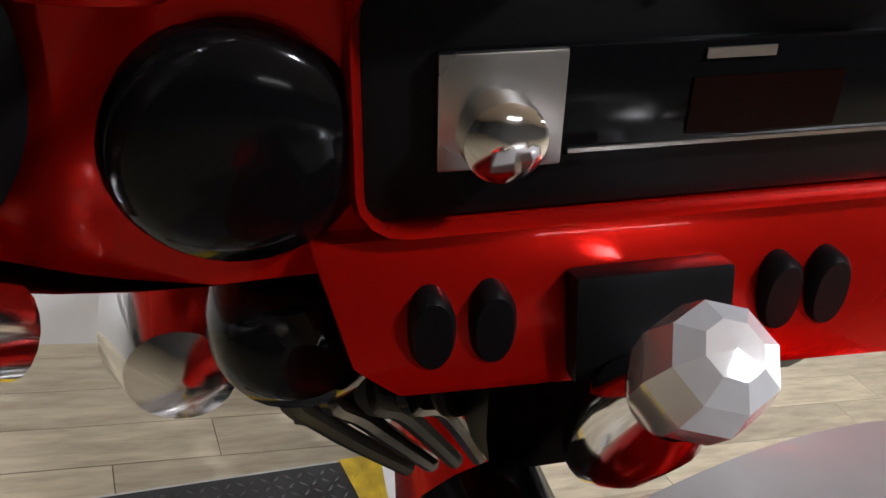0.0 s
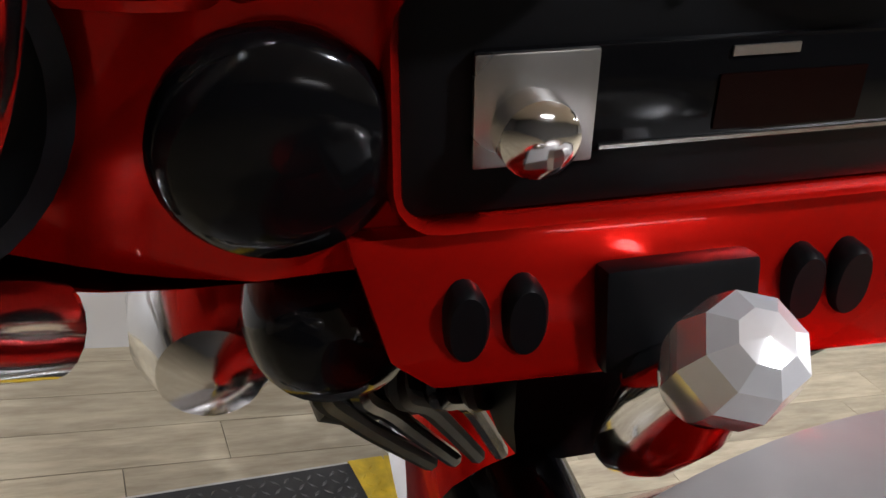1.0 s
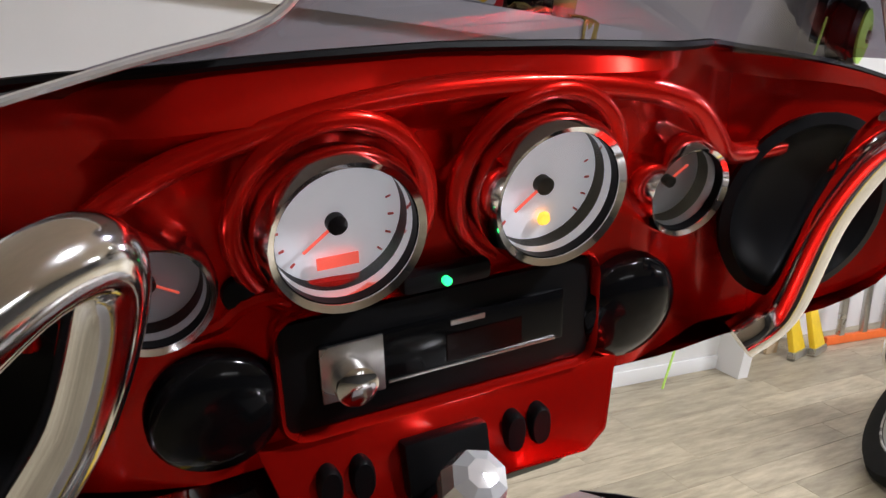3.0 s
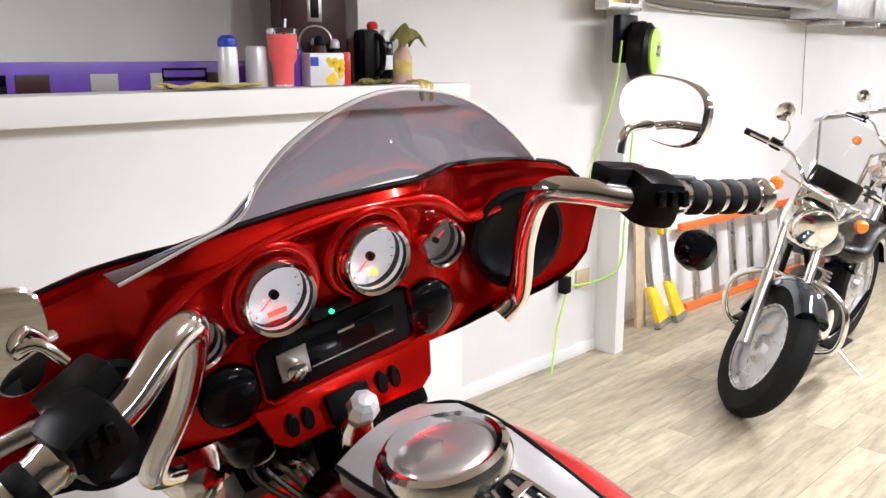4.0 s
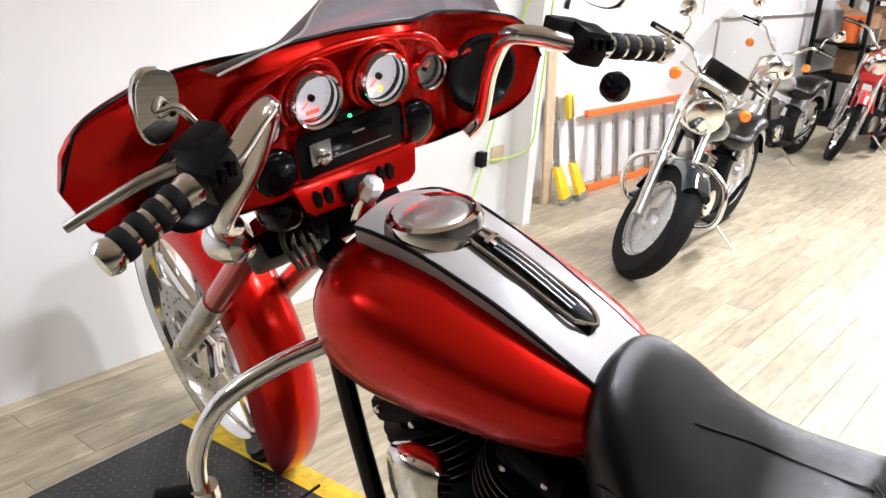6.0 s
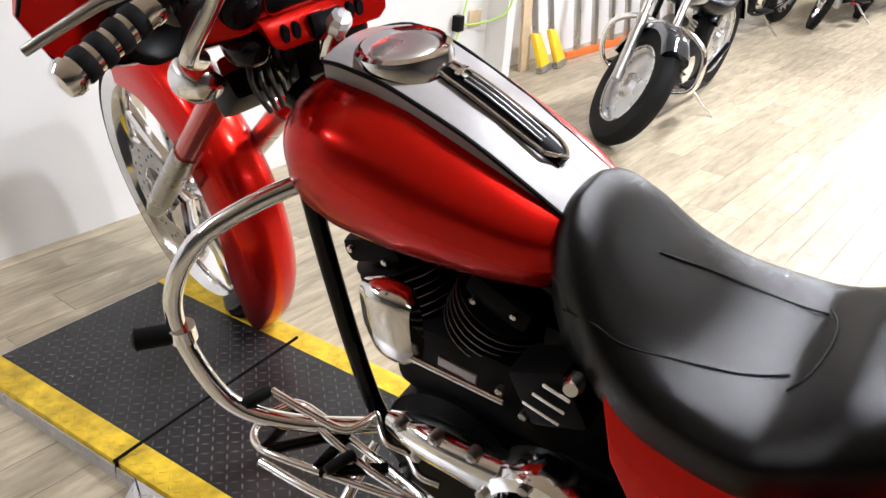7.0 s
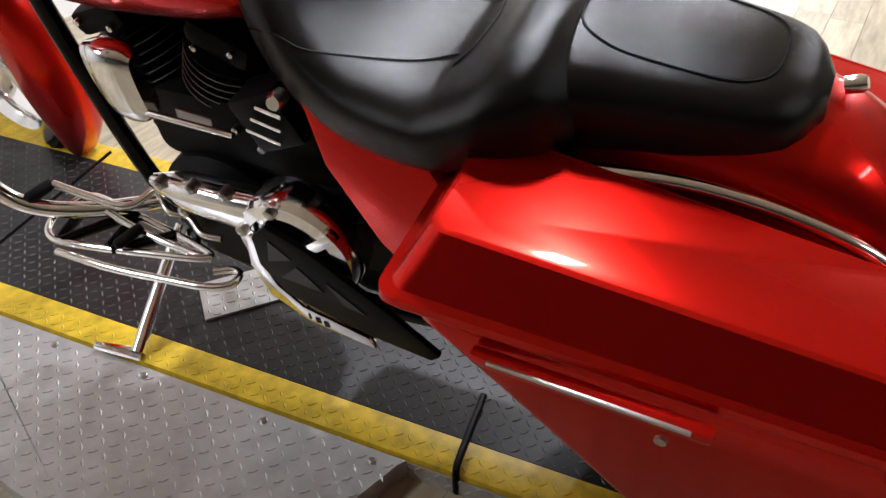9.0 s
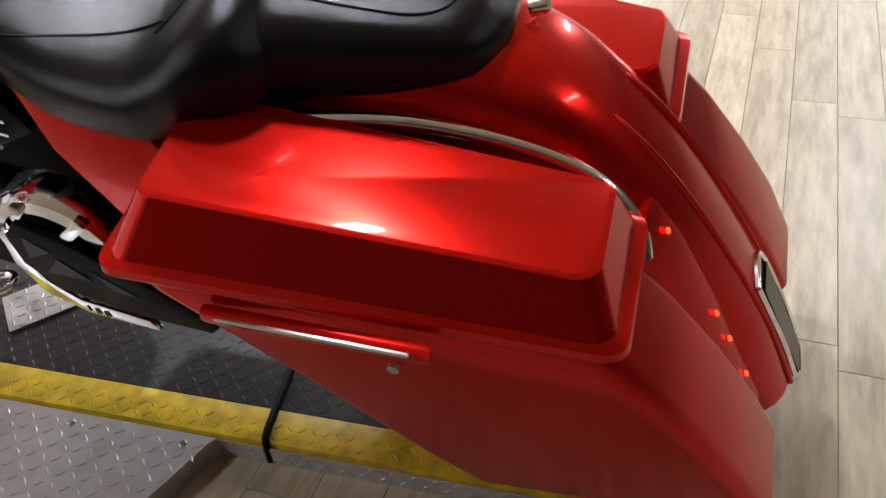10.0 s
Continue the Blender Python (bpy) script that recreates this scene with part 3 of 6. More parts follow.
def saddlebag(side):
    """side -1: near the stand. Built about x = 0 in the bag's own width."""
    cx = 0.075
    def X(a, b):
        return (cx + side * b, cx + side * a) if side < 0 else (cx + a, cx + b)
    xi, xo = 0.19, 0.425

    def taper(ring):
        """The bag narrows towards its tail."""
        return [Vector((cx + side * (xi + (abs(p.x - cx) - xi) * (1 - 0.17 * min(1, max(0, (0.39 - p.y) / 0.62)))), p.y, p.z)) for p in ring]
    sec = []
    for z, y0, y1, o, k in ((0.095, -0.455, -0.03, -0.03, 0), (0.11, -0.465, -0.01, -0.01, 0), (0.21, -0.42, 0.06, 0.0, 0), (0.33, -0.36, 0.165, 0.0, 0.07), (0.45, -0.29, 0.275, 0.0, 0.13), (0.525, -0.238, 0.355, -0.004, 0.165), (0.545, -0.225, 0.372, -0.012, 0.165)):
        x0, x1 = X(xi, xo + o)
        sec.append(taper(rrect(x0, x1, y0, y1, z, 0.035, 5, k)))
    bag = bpart("saddlebag", rings(sec), RED, "stretched candy red hard saddlebag")
    sec = []
    for z, g, y0, y1, k in ((0.548, 0.0, -0.245, 0.392, 0.165), (0.562, 0.007, -0.252, 0.400, 0.165), (0.574, 0.005, -0.25, 0.398, 0.165), (0.579, -0.007, -0.235, 0.384, 0.165), (0.583, -0.010, -0.233, 0.381, 0.165), (0.643, -0.050, -0.214, 0.345, 0.185), (0.6475, -0.053, -0.212, 0.342, 0.185), (0.650, -0.060, -0.206, 0.335, 0.185)):
        x0, x1 = X(xi - 0.03 - g * 0.4, xo + g)
        sec.append(taper(rrect(x0, x1, y0, y1, z, 0.03, 6, k)))
    lid = bpart("lid", rings(sec), RED, "candy red bag lid", bag, sharp=24)
    latch = bpart("latch", box(0.02, 0.30, 0.022, (cx + side * (xo + 0.004), 0.12, 0.545), 0.008, pose(0, 0, 0, 4)), RED, "red bag latch", bag)
    bpart("latch_trim", box(0.006, 0.25, 0.006, (cx + side * (xo + 0.015), 0.12, 0.553), 0.002, pose(0, 0, 0, 4)), SATIN, "", latch)
    bpart("lock", lathe([(0.008, 0), (0.008, 0.006)], (cx + side * (xo - 0.002), 0.03, 0.485), (side, 0, 0), 12), SATIN, "", bag)
    return bag


saddlebag(-1)
saddlebag(1).location = (-0.10, -0.02, -0.05)
bpart("bag_rail", tube([(-0.10, 0.20, 0.655), (-0.085, 0.06, 0.65), (-0.07, -0.08, 0.61), (-0.065, -0.18, 0.555), (-0.085, -0.235, 0.50), (-0.11, -0.25, 0.46)], 0.011, 10), BRIGHT, "chrome bag support rail")

# side cover
bpart("side_cover", slab([(-0.14, 0.61, 0.73), (-0.16, 0.58, 0.61), (-0.175, 0.505, 0.485), (-0.18, 0.43, 0.40), (-0.18, 0.36, 0.40), (-0.17, 0.36, 0.58), (-0.15, 0.42, 0.655), (-0.14, 0.52, 0.69)], (0.03, 0, 0), bevel=0.008), RED, "candy red side cover")

# engine, frame and running gear
for y0, tilt in ((0.965, 20), (0.925, -24)):
    ax = Vector((0, math.sin(radians(tilt)), math.cos(radians(tilt))))
    base = Vector((0.02, y0, 0.455))
    cyl = bpart("cylinder", lathe([(0.06, 0.02), (0.06, 0.26)], base, ax, 28), ENGINE, "black finned cylinder")
    for k in range(12):
        fin = bpart("fin", lathe([(0.084, 0), (0.087, 0.002), (0.087, 0.0035), (0.084, 0.005)], base + ax * (0.04 + 0.0165 * k), ax, 32), ENGINE, parent=cyl)
        if k < 11:
            bpart("fin_edge", lathe([(0.0868, 0.0018), (0.0878, 0.0022), (0.0878, 0.0032), (0.0868, 0.0036), (0.0868, 0.0018)], base + ax * (0.04 + 0.0165 * k), ax, 32, caps=False), DULL, "machined fin edge", cyl)
    bpart("rocker_box", box(0.15, 0.12, 0.05, base + ax * 0.265, 0.02, Matrix.Rotation(radians(-tilt), 4, "X")), ENGINE, "black rocker box", cyl)
    for s_ in (-1, 1):
        bpart("rocker_bolt", lathe([(0.006, 0), (0.006, -0.008), (0.003, -0.01)], base + ax * 0.262 + Vector((-0.075, 0.035 * s_, 0)), (1, 0, 0), 10), BRIGHT, "", cyl)
bpart("crankcase", lathe([(0.12, -0.13), (0.14, -0.11), (0.145, 0.08), (0.13, 0.12)], (0.03, 0.90, 0.33), (1, 0, 0), 32), ENGINE, "black crankcase")
bpart("cam_case", box(0.20, 0.46, 0.16, (0.03, 0.79, 0.52), 0.03), ENGINE, "black engine case")
bpart("gearbox", box(0.22, 0.30, 0.20, (0.03, 0.58, 0.36), 0.03), ENGINE, "black gearbox")
primary = bpart("primary_cover", loft([(0.74, 0.03, 0.455, 0.045, 0.05), (0.80, 0.032, 0.462, 0.036, 0.038), (0.90, 0.028, 0.462, 0.03, 0.034), (0.965, 0.012, 0.46, 0.018, 0.02)], 14, 20, 3, cx=-0.155), BRIGHT, "polished chrome primary cover")
for y, z in ((0.79, 0.50), (0.86, 0.495), (0.93, 0.485), (0.90, 0.43)):
    bpart("cover_lug", lathe([(0.010, 0.01), (0.010, -0.012), (0.005, -0.016)], (-0.168, y, z), (1, 0, 0), 10), SATIN, "", primary)
clutch = bpart("clutch_cover", lathe([(0.112, 0.05), (0.114, 0.0), (0.106, -0.016), (0.084, -0.02), (0.080, -0.012), (0.05, -0.016), (0.0, -0.018)], (-0.168, 0.675, 0.408), (1, 0, 0), 48, caps=False), BRIGHT, "round chrome clutch cover", primary)
for k in range(6):
    a = radians(60 * k + 20)
    bpart("cover_bolt", lathe([(0.010, 0), (0.010, -0.010), (0.005, -0.013)], (-0.184, 0.675 + 0.096 * math.cos(a), 0.408 + 0.096 * math.sin(a)), (1, 0, 0), 12), SATIN, "", clutch)
bpart("arm", box(0.02, 0.10, 0.022, (-0.19, 0.615, 0.46), 0.006, pose(0, 0, 0, -40)), BRIGHT, "chrome clutch arm", clutch)
guard_b = bpart("belt_guard", slab([(-0.205, 0.70, 0.485), (-0.205, 0.735, 0.45), (-0.205, 0.74, 0.38), (-0.205, 0.70, 0.315), (-0.205, 0.56, 0.265), (-0.205, 0.44, 0.245), (-0.205, 0.42, 0.265), (-0.205, 0.50, 0.345), (-0.205, 0.63, 0.45)], (0.012, 0, 0), bevel=0.004), ENGINE, "black belt guard with cut-outs")
bpart("guard_rim", slab([(-0.203, y, z) for y, z in ((0.748, 0.45), (0.764, 0.37), (0.745, 0.295), (0.68, 0.248), (0.55, 0.222), (0.56, 0.25), (0.68, 0.285), (0.722, 0.33), (0.735, 0.385), (0.73, 0.45))], (0.014, 0, 0), bevel=0.004), BRIGHT, "polished guard edge", guard_b)
for q in ([(0.70, 0.455), (0.715, 0.40), (0.665, 0.42)], [(0.66, 0.405), (0.70, 0.365), (0.62, 0.355)], [(0.61, 0.385), (0.585, 0.335), (0.545, 0.325)]):
    bpart("cut_out", slab([(-0.2068, y, z) for y, z in q], (0.003, 0, 0)), DULLDARK, "", guard_b)
for k, dx in enumerate((0.668, 0.652, 0.636)):
    bpart("numeral", box(0.002, 0.009 if k != 0 else 0.003, 0.014, (-0.2035, dx + 0.005, 0.266 - 0.005 * k)), BLACK, "plain dark bar", guard_b)
horn = bpart("horn_cover", loft([(0.905, 0.016, 0.665, 0.055, 0.055), (0.92, 0.028, 0.668, 0.068, 0.068), (0.965, 0.030, 0.68, 0.06, 0.075), (0.995, 0.016, 0.69, 0.042, 0.05)], 12, 24, 3.4, cx=-0.135), BRIGHT, "polished chrome horn cover")
bpart("horn_bracket", rod((-0.12, 1.01, 0.60), (-0.10, 0.95, 0.57), 0.007, n=10), SATIN, "", horn)
bpart("coil_plate", box(0.006, 0.07, 0.02, (-0.115, 0.85, 0.60), 0.004, pose(0, 0, 0, 6)), DULL, "dull metal plate")
bpart("transmission_side", box(0.07, 0.10, 0.10, (-0.105, 0.685, 0.645), 0.012, pose(0, 0, 0, -24)), ENGINE, "black transmission side")
for k in range(3):
    bpart("side_fin", box(0.004, 0.06 - 0.008 * k, 0.007, (-0.145, 0.69 - 0.012 * k, 0.625 + 0.026 * k), 0.002, pose(0, 0, 0, 14)), BRIGHT, "polished fin edge")
bpart("side_fitting", lathe([(0.014, 0), (0.016, -0.02), (0.010, -0.03)], (-0.13, 0.645, 0.70), (1, 0.2, -0.3), 16), BRIGHT, "chrome fitting")
# Two black blocks added to close gaps where the floor showed through
bpart("frame_cover", box(0.14, 0.40, 0.22, (0.04, 0.56, 0.56), 0.03), ENGINE, "black filler block added under the seat")
bpart("frame_panel", box(0.06, 0.44, 0.34, (0.06, 0.86, 0.62), 0.02), ENGINE, "black filler panel added behind the cylinders")
bpart("seat_pan", box(0.26, 0.34, 0.10, (0.02, 0.40, 0.60), 0.03), ENGINE, "black seat pan")
bpart("inner_fender", box(0.17, 0.36, 0.30, (0.055, 0.16, 0.52), 0.04), ENGINE, "black inner fender")
for q in ((0.52, 0.645), (0.78, 0.585), (0.74, 0.555)):
    bpart("case_bolt", lathe([(0.007, 0), (0.007, -0.012), (0.004, -0.014)], (-0.10, *q), (1, 0, 0), 10), SATIN, "engine bolt")
bpart("down_tube", tube([(-0.05, 1.18, 0.88), (-0.06, 1.14, 0.62), (-0.07, 1.08, 0.36), (-0.07, 1.0, 0.22)], 0.017, 12), GLOSS, "black frame down tube")
bpart("down_tube", tube([(0.11, 1.18, 0.88), (0.12, 1.14, 0.62), (0.13, 1.08, 0.36), (0.13, 1.0, 0.22)], 0.017, 12), GLOSS, "black frame down tube")
bpart("frame_rail", tube([(-0.07, 1.0, 0.21), (-0.08, 0.8, 0.18), (-0.08, 0.5, 0.18), (-0.08, 0.3, 0.26)], 0.017, 12), GLOSS)
bpart("backbone", tube([(0.01, 1.22, 0.92), (0.01, 0.95, 0.80), (0.02, 0.6, 0.66), (0.04, 0.35, 0.58)], 0.03, 12), GLOSS)
# Black tubes stand in for the shadow gap beside the console
for s_ in (-1, 1):
    bpart("console_edge", tube([(0.01 + s_ * 0.077 * k, y, z + 0.008) for y, z, k in CT], 0.0035, 8, 4), BLACK, "black strip for the shaded gap along the console")
# Oversized black block, added to hide the far deck edge behind the guard
bpart("swingarm", box(0.14, 0.55, 0.24, (0.02, 0.42, 0.27), 0.03), ENGINE, "black filler block added about the swingarm")


MILKY = mat("pale_silver_knob", (0.88, 0.88, 0.88), 0.14, 0.55, 0.6, 0.06, 60)
PRINT = mat("red_print", (0.8, 0.12, 0.1), 0.5)


# ---- front end (own axes: x across, y ahead, z up along the leaning machine) ----
def ztop(x):
    return lerp_table([(0, 1.279), (0.08, 1.277), (0.16, 1.272), (0.22, 1.262), (0.29, 1.25), (0.345, 1.232), (0.38, 1.20), (0.39, 1.165)], abs(x))[0] - 0.05 * x


def zbot(x):
    return lerp_table([(0, 1.075), (0.12, 1.075), (0.17, 1.07), (0.25, 1.072), (0.32, 1.084), (0.37, 1.112), (0.39, 1.164)], abs(x))[0] - 0.05 * x * min(1, max(0, (abs(x) - 0.12) / 0.2))


def ypanel(x, z):
    a = abs(x)
    y = 1.196 + 0.035 * max(0, min(1, (a - 0.13) / 0.08)) - 0.03 * max(0, (a - 0.26) / 0.12)
    hood = math.exp(-((z - 1.262) / 0.014) ** 2) * max(0, 1 - (a / 0.2) ** 4)
    return y - 0.022 * hood


def fairing_panel():
    nx, nz = 60, 18
    sec = []
    for i in range(nx + 1):
        x = -0.39 + 0.78 * i / nx
        col = []
        for k in range(nz + 1):
            z = zbot(x) + (ztop(x) - zbot(x)) * k / nz
            col.append(Vector((x, ypanel(x, z), z)))
        back = [v + Vector((0, 0.012, 0)) for v in col[::-1]]
        sec.append(col + back)
    return rings(sec)


fairing = bpart("inner_fairing", fairing_panel(), RED, "candy red inner fairing with instruments", front=True)


def fairing_shell():
    n = 72
    edge = []
    for i in range(n):
        t = i / n
        if t < 0.5:
            x = -0.39 + 0.78 * (t / 0.5)
            edge.append((x, ztop(x)))
        else:
            x = 0.39 - 0.78 * ((t - 0.5) / 0.5)
            edge.append((x, zbot(x)))
    sec = []
    for dy, s, dz in ((0.0, 1.004, 0), (0.02, 0.99, -0.012), (0.06, 0.9, -0.04), (0.12, 0.76, -0.06), (0.17, 0.6, -0.07), (0.20, 0.4, -0.075), (0.21, 0.2, -0.075)):
        sec.append([Vector((x * s, ypanel(x, z) * 0.4 + 1.196 * 0.6 + dy, 1.17 + (z - 1.17) * s + dz)) for x, z in edge])
    bm = rings(sec, True, False)
    return bm


bpart("outer_fairing", fairing_shell(), RED, "candy red batwing fairing shell", front=True)
bpart("fairing_edge", tube([(x, ypanel(x, ztop(x)) - 0.004, ztop(x) + 0.002) for x in [-0.39 + 0.78 * i / 24 for i in range(25)]], 0.0026, 6, 2), BLACK, "black rubber edge trim", fairing, True)


SHIELD = [(-0.20, 1.14, 1.284), (-0.14, 1.134, 1.297), (-0.09, 1.13, 1.308), (-0.066, 1.126, 1.334), (-0.035, 1.12, 1.358), (0.01, 1.116, 1.376), (0.06, 1.114, 1.383), (0.11, 1.115, 1.374), (0.166, 1.12, 1.348), (0.225, 1.14, 1.300), (0.275, 1.165, 1.25)]


def windshield():
    top = smooth_path(SHIELD, 5)
    base = smooth_path([(-0.20, 1.20, 1.278), (-0.15, 1.204, 1.272), (-0.105, 1.206, 1.268), (-0.07, 1.206, 1.268), (-0.035, 1.206, 1.27), (0.01, 1.206, 1.272), (0.06, 1.206, 1.272), (0.12, 1.206, 1.268), (0.18, 1.206, 1.258), (0.25, 1.208, 1.246), (0.30, 1.208, 1.236)], 5)
    sec = []
    for k in range(9):
        v = k / 8
        sec.append([b.lerp(t, v) + Vector((0, 0.018 * math.sin(math.pi * v), 0.0)) for t, b in zip(top, base)])
    front = [[p + Vector((0, 0.003, 0.002)) for p in r] for r in sec]
    bm = rings(sec, False, False)
    edge = [sec[-1], front[-1]]
    rings(edge, False, False, bm)
    return bm


shield = bpart("windshield", windshield(), SMOKE, "short smoked windshield", front=True)
bpart("edge", tube(SHIELD, 0.0018, 8, 6), MILKY, "pale polished edge", shield, True)


def gauge(x, z, r, dial, y=1.196, prints=True, needle=210):
    g = bpart("gauge", lathe([(r * 1.16, 0.022), (r * 1.16, -0.008), (r * 1.06, -0.016), (r * 0.97, -0.014), (r * 0.94, -0.002)], (x, y, z), (0, 1, 0.12), 48, caps=False), BRIGHT, "round gauge in a chrome bezel", front=True)
    bpart("well", lathe([(r * 0.955, -0.013), (r * 0.95, 0.009)], (x, y, z), (0, 1, 0.12), 48, caps=False), BLACK, "black inner wall", g, True)
    bpart("dial", lathe([(r * 0.95, 0.009), (r * 0.95, 0.008), (0.0, 0.0078)], (x, y - 0.001, z), (0, 1, 0.12), 48, caps=False), dial, "", g, True)
    bpart("hub", lathe([(r * 0.14, 0), (r * 0.14, -0.005), (r * 0.08, -0.006), (0, -0.006)], (x, y + 0.006, z), (0, 1, 0.12), 20, caps=False), BLACK, "", g, True)
    a = radians(needle)
    bpart("needle", box(r * 0.03, 0.0015, r * 0.62, (x + r * 0.28 * math.sin(a), y + 0.003, z + r * 0.28 * math.cos(a)), 0, pose(0, 0, 0, 0, needle, 0)), REDGLOW, "red needle", g, True)
    if prints:
        for k in range(15):
            b = radians(-130 + 260 * k / 14)
            bpart("mark", box(r * 0.03, 0.0008, r * 0.08, (x + r * 0.80 * math.sin(b), y + 0.0064, z + r * 0.80 * math.cos(b)), 0, pose(0, 0, 0, 0, -130 + 260 * k / 14, 0)), PRINT, "", g, True)
    bpart("glass", lathe([(r * 0.96, -0.010), (0.0, -0.0115)], (x, y, z), (0, 1, 0.12), 40, caps=False), LENS, "", g, True)
    return g


speedo = gauge(-0.056, 1.206, 0.0355, DIAL, 1.180, needle=235)
bpart("odometer", box(0.021, 0.001, 0.006, (-0.056, 1.1855, 1.186)), REDGLOW, "lit red odometer window", speedo, True)
tach = gauge(0.056, 1.206, 0.0355, DIAL, 1.180, needle=235)
bpart("warning_lamp", lathe([(0.004, 0), (0.003, -0.002)], (0.058, 1.186, 1.186), (0, 1, 0), 14), AMBERGLOW, "lit amber warning lamp", tach, True)
gauge(-0.142, 1.192, 0.0245, DIALGREY, 1.186, False, 120)
gauge(0.142, 1.192, 0.0245, DIALGREY, 1.186, False, 60)
for gx in (-0.056, 0.056):
    pts = [(gx + 0.048 * math.sin(radians(a)), 1.188 - 0.012 * math.cos(radians(a)), 1.207 + 0.050 * math.cos(radians(a))) for a in range(-150, 151, 20)]
    bpart("gauge_cowl", tube(pts, 0.0055, 10, 3), RED, "moulded red gauge cowl", fairing, True)
bpart("brow", tube([(-0.195, 1.212, 1.165), (-0.185, 1.20, 1.20), (-0.15, 1.188, 1.232), (-0.10, 1.182, 1.252), (-0.03, 1.18, 1.262), (0.04, 1.18, 1.261), (0.10, 1.182, 1.252), (0.15, 1.188, 1.236), (0.178, 1.196, 1.212), (0.20, 1.205, 1.195), (0.25, 1.215, 1.19)], 0.007, 10, 5), RED, "moulded red brow over the instruments", fairing, True)
bpart("brow", tube([(-0.20, 1.222, 1.158), (-0.15, 1.205, 1.155), (-0.115, 1.197, 1.160), (-0.095, 1.192, 1.172), (-0.04, 1.19, 1.171)], 0.0045, 8, 5), RED, "moulded red ridge above the radio", fairing, True)
bpart("plug", lathe([(0.009, 0.004), (0.009, -0.006), (0.006, -0.008), (0.0, -0.008)], (-0.102, 1.198, 1.176), (0, 1, 0.1), 16, caps=False), BLACK, "small black socket plug", fairing, True)
led = bpart("indicator_strip", box(0.05, 0.012, 0.011, (0.0, 1.187, 1.166), 0.004), BLACK, "black indicator strip", fairing, True)
bpart("led", lathe([(0.0024, 0), (0.0024, -0.003), (0.0, -0.0036)], (-0.002, 1.181, 1.166), (0, 1, 0), 12, caps=False), GREENLED, "lit green lamp", led, True)


def frame_ring(x0, x1, z0, z1, w, y0, y1, r=0.01):
    def rr(a, b, c, d, y, rad):
        return [Vector((p.x, y, p.y)) for p in rrect(a, b, c, d, 0, rad, 4)]
    sec = [rr(x0, x1, z0, z1, y0, r), rr(x0, x1, z0, z1, y1, r), rr(x0 + w * 0.3, x1 - w * 0.3, z0 + w * 0.3, z1 - w * 0.3, y1 - 0.003, r), rr(x0 + w, x1 - w, z0 + w, z1 - w, y1 + 0.001, r * 0.6), rr(x0 + w, x1 - w, z0 + w, z1 - w, y0, r * 0.6)]
    return rings(sec, True, False)


bpart("radio_surround", frame_ring(-0.0925, 0.0965, 1.089, 1.162, 0.004, 1.2, 1.1878, 0.014), RED, "red radio surround", fairing, True)
radio = bpart("radio", box(0.182, 0.02, 0.064, (0.0015, 1.1985, 1.125), 0.006), BLACK, "black car radio with a silver volume knob", front=True)
bpart("face", box(0.142, 0.004, 0.031, (0.001, 1.187, 1.127), 0.002), GLOSS, "glossy radio face", radio, True)
bpart("knob_plate", box(0.034, 0.003, 0.032, (-0.053, 1.1852, 1.126), 0.001), SATIN, "", radio, True)
bpart("volume_knob", lathe([(0.0115, 0), (0.011, -0.010), (0.008, -0.012), (0.0, -0.0125)], (-0.054, 1.185, 1.121), (0, 1, 0), 28, caps=False), BRIGHT, "silver volume knob", radio, True)
# the display's dark red is a painted reflection in the glossy face
bpart("display", box(0.045, 0.001, 0.016, (0.022, 1.1847, 1.124)), mat("dark_red_display", (0.006, 0.0008, 0.0006), 0.2, Specular_IOR_Level=0.15), "", radio, True)
bpart("maker_mark", box(0.020, 0.0008, 0.0028, (0.012, 1.1846, 1.1385)), SATIN, "plain pale bar", radio, True)
bpart("stripe", box(0.10, 0.001, 0.0012, (0.016, 1.1846, 1.1135)), SATIN, "", radio, True)
for s in (-1, 1):
    pod = bpart("speaker_pod", lathe([(0.034, 0.004), (0.034, -0.004), (0.031, -0.008), (0.020, -0.012), (0.009, -0.0135), (0.0, -0.014)], (0.1205 * s, 1.196, 1.116), (0, 1, 0.1), 36, caps=False), GLOSS, "round glossy black tweeter pod", fairing, True)
    spk = bpart("speaker", lathe([(0.062, 0.0), (0.064, -0.006), (0.057, -0.008), (0.050, 0.002), (0.025, 0.012), (0, 0.012)], ((0.265, 1.205, 1.15) if s > 0 else (-0.234, 1.205, 1.138)), (0.15 * s, 1, 0.05), 40, caps=False), BLACK, "round black fairing speaker", fairing, True)
# lower switch panel with the ignition
panel = bpart("switch_panel", slab([(-0.105, 1.19, 1.088), (-0.095, 1.177, 1.052), (-0.082, 1.175, 1.042), (0.085, 1.174, 1.036), (0.10, 1.176, 1.046), (0.115, 1.19, 1.088)], (0, 0.03, 0.004), bevel=0.004), RED, "candy red switch panel", front=True)
for bx in (-0.0715, -0.0535, 0.038, 0.0545):
    sec = [[Vector((bx + sx * c, yy, 1.062 + sz * math.copysign(abs(s_) ** 0.8, s_))) for c, s_ in [(math.cos(2 * math.pi * k / 20), math.sin(2 * math.pi * k / 20)) for k in range(20)]] for sx, sz, yy in ((0.007, 0.0128, 1.19), (0.007, 0.0128, 1.179), (0.0055, 0.0112, 1.1768))]
    bpart("switch", rings(sec), BLACK, "oval black rocker switch", panel, True)
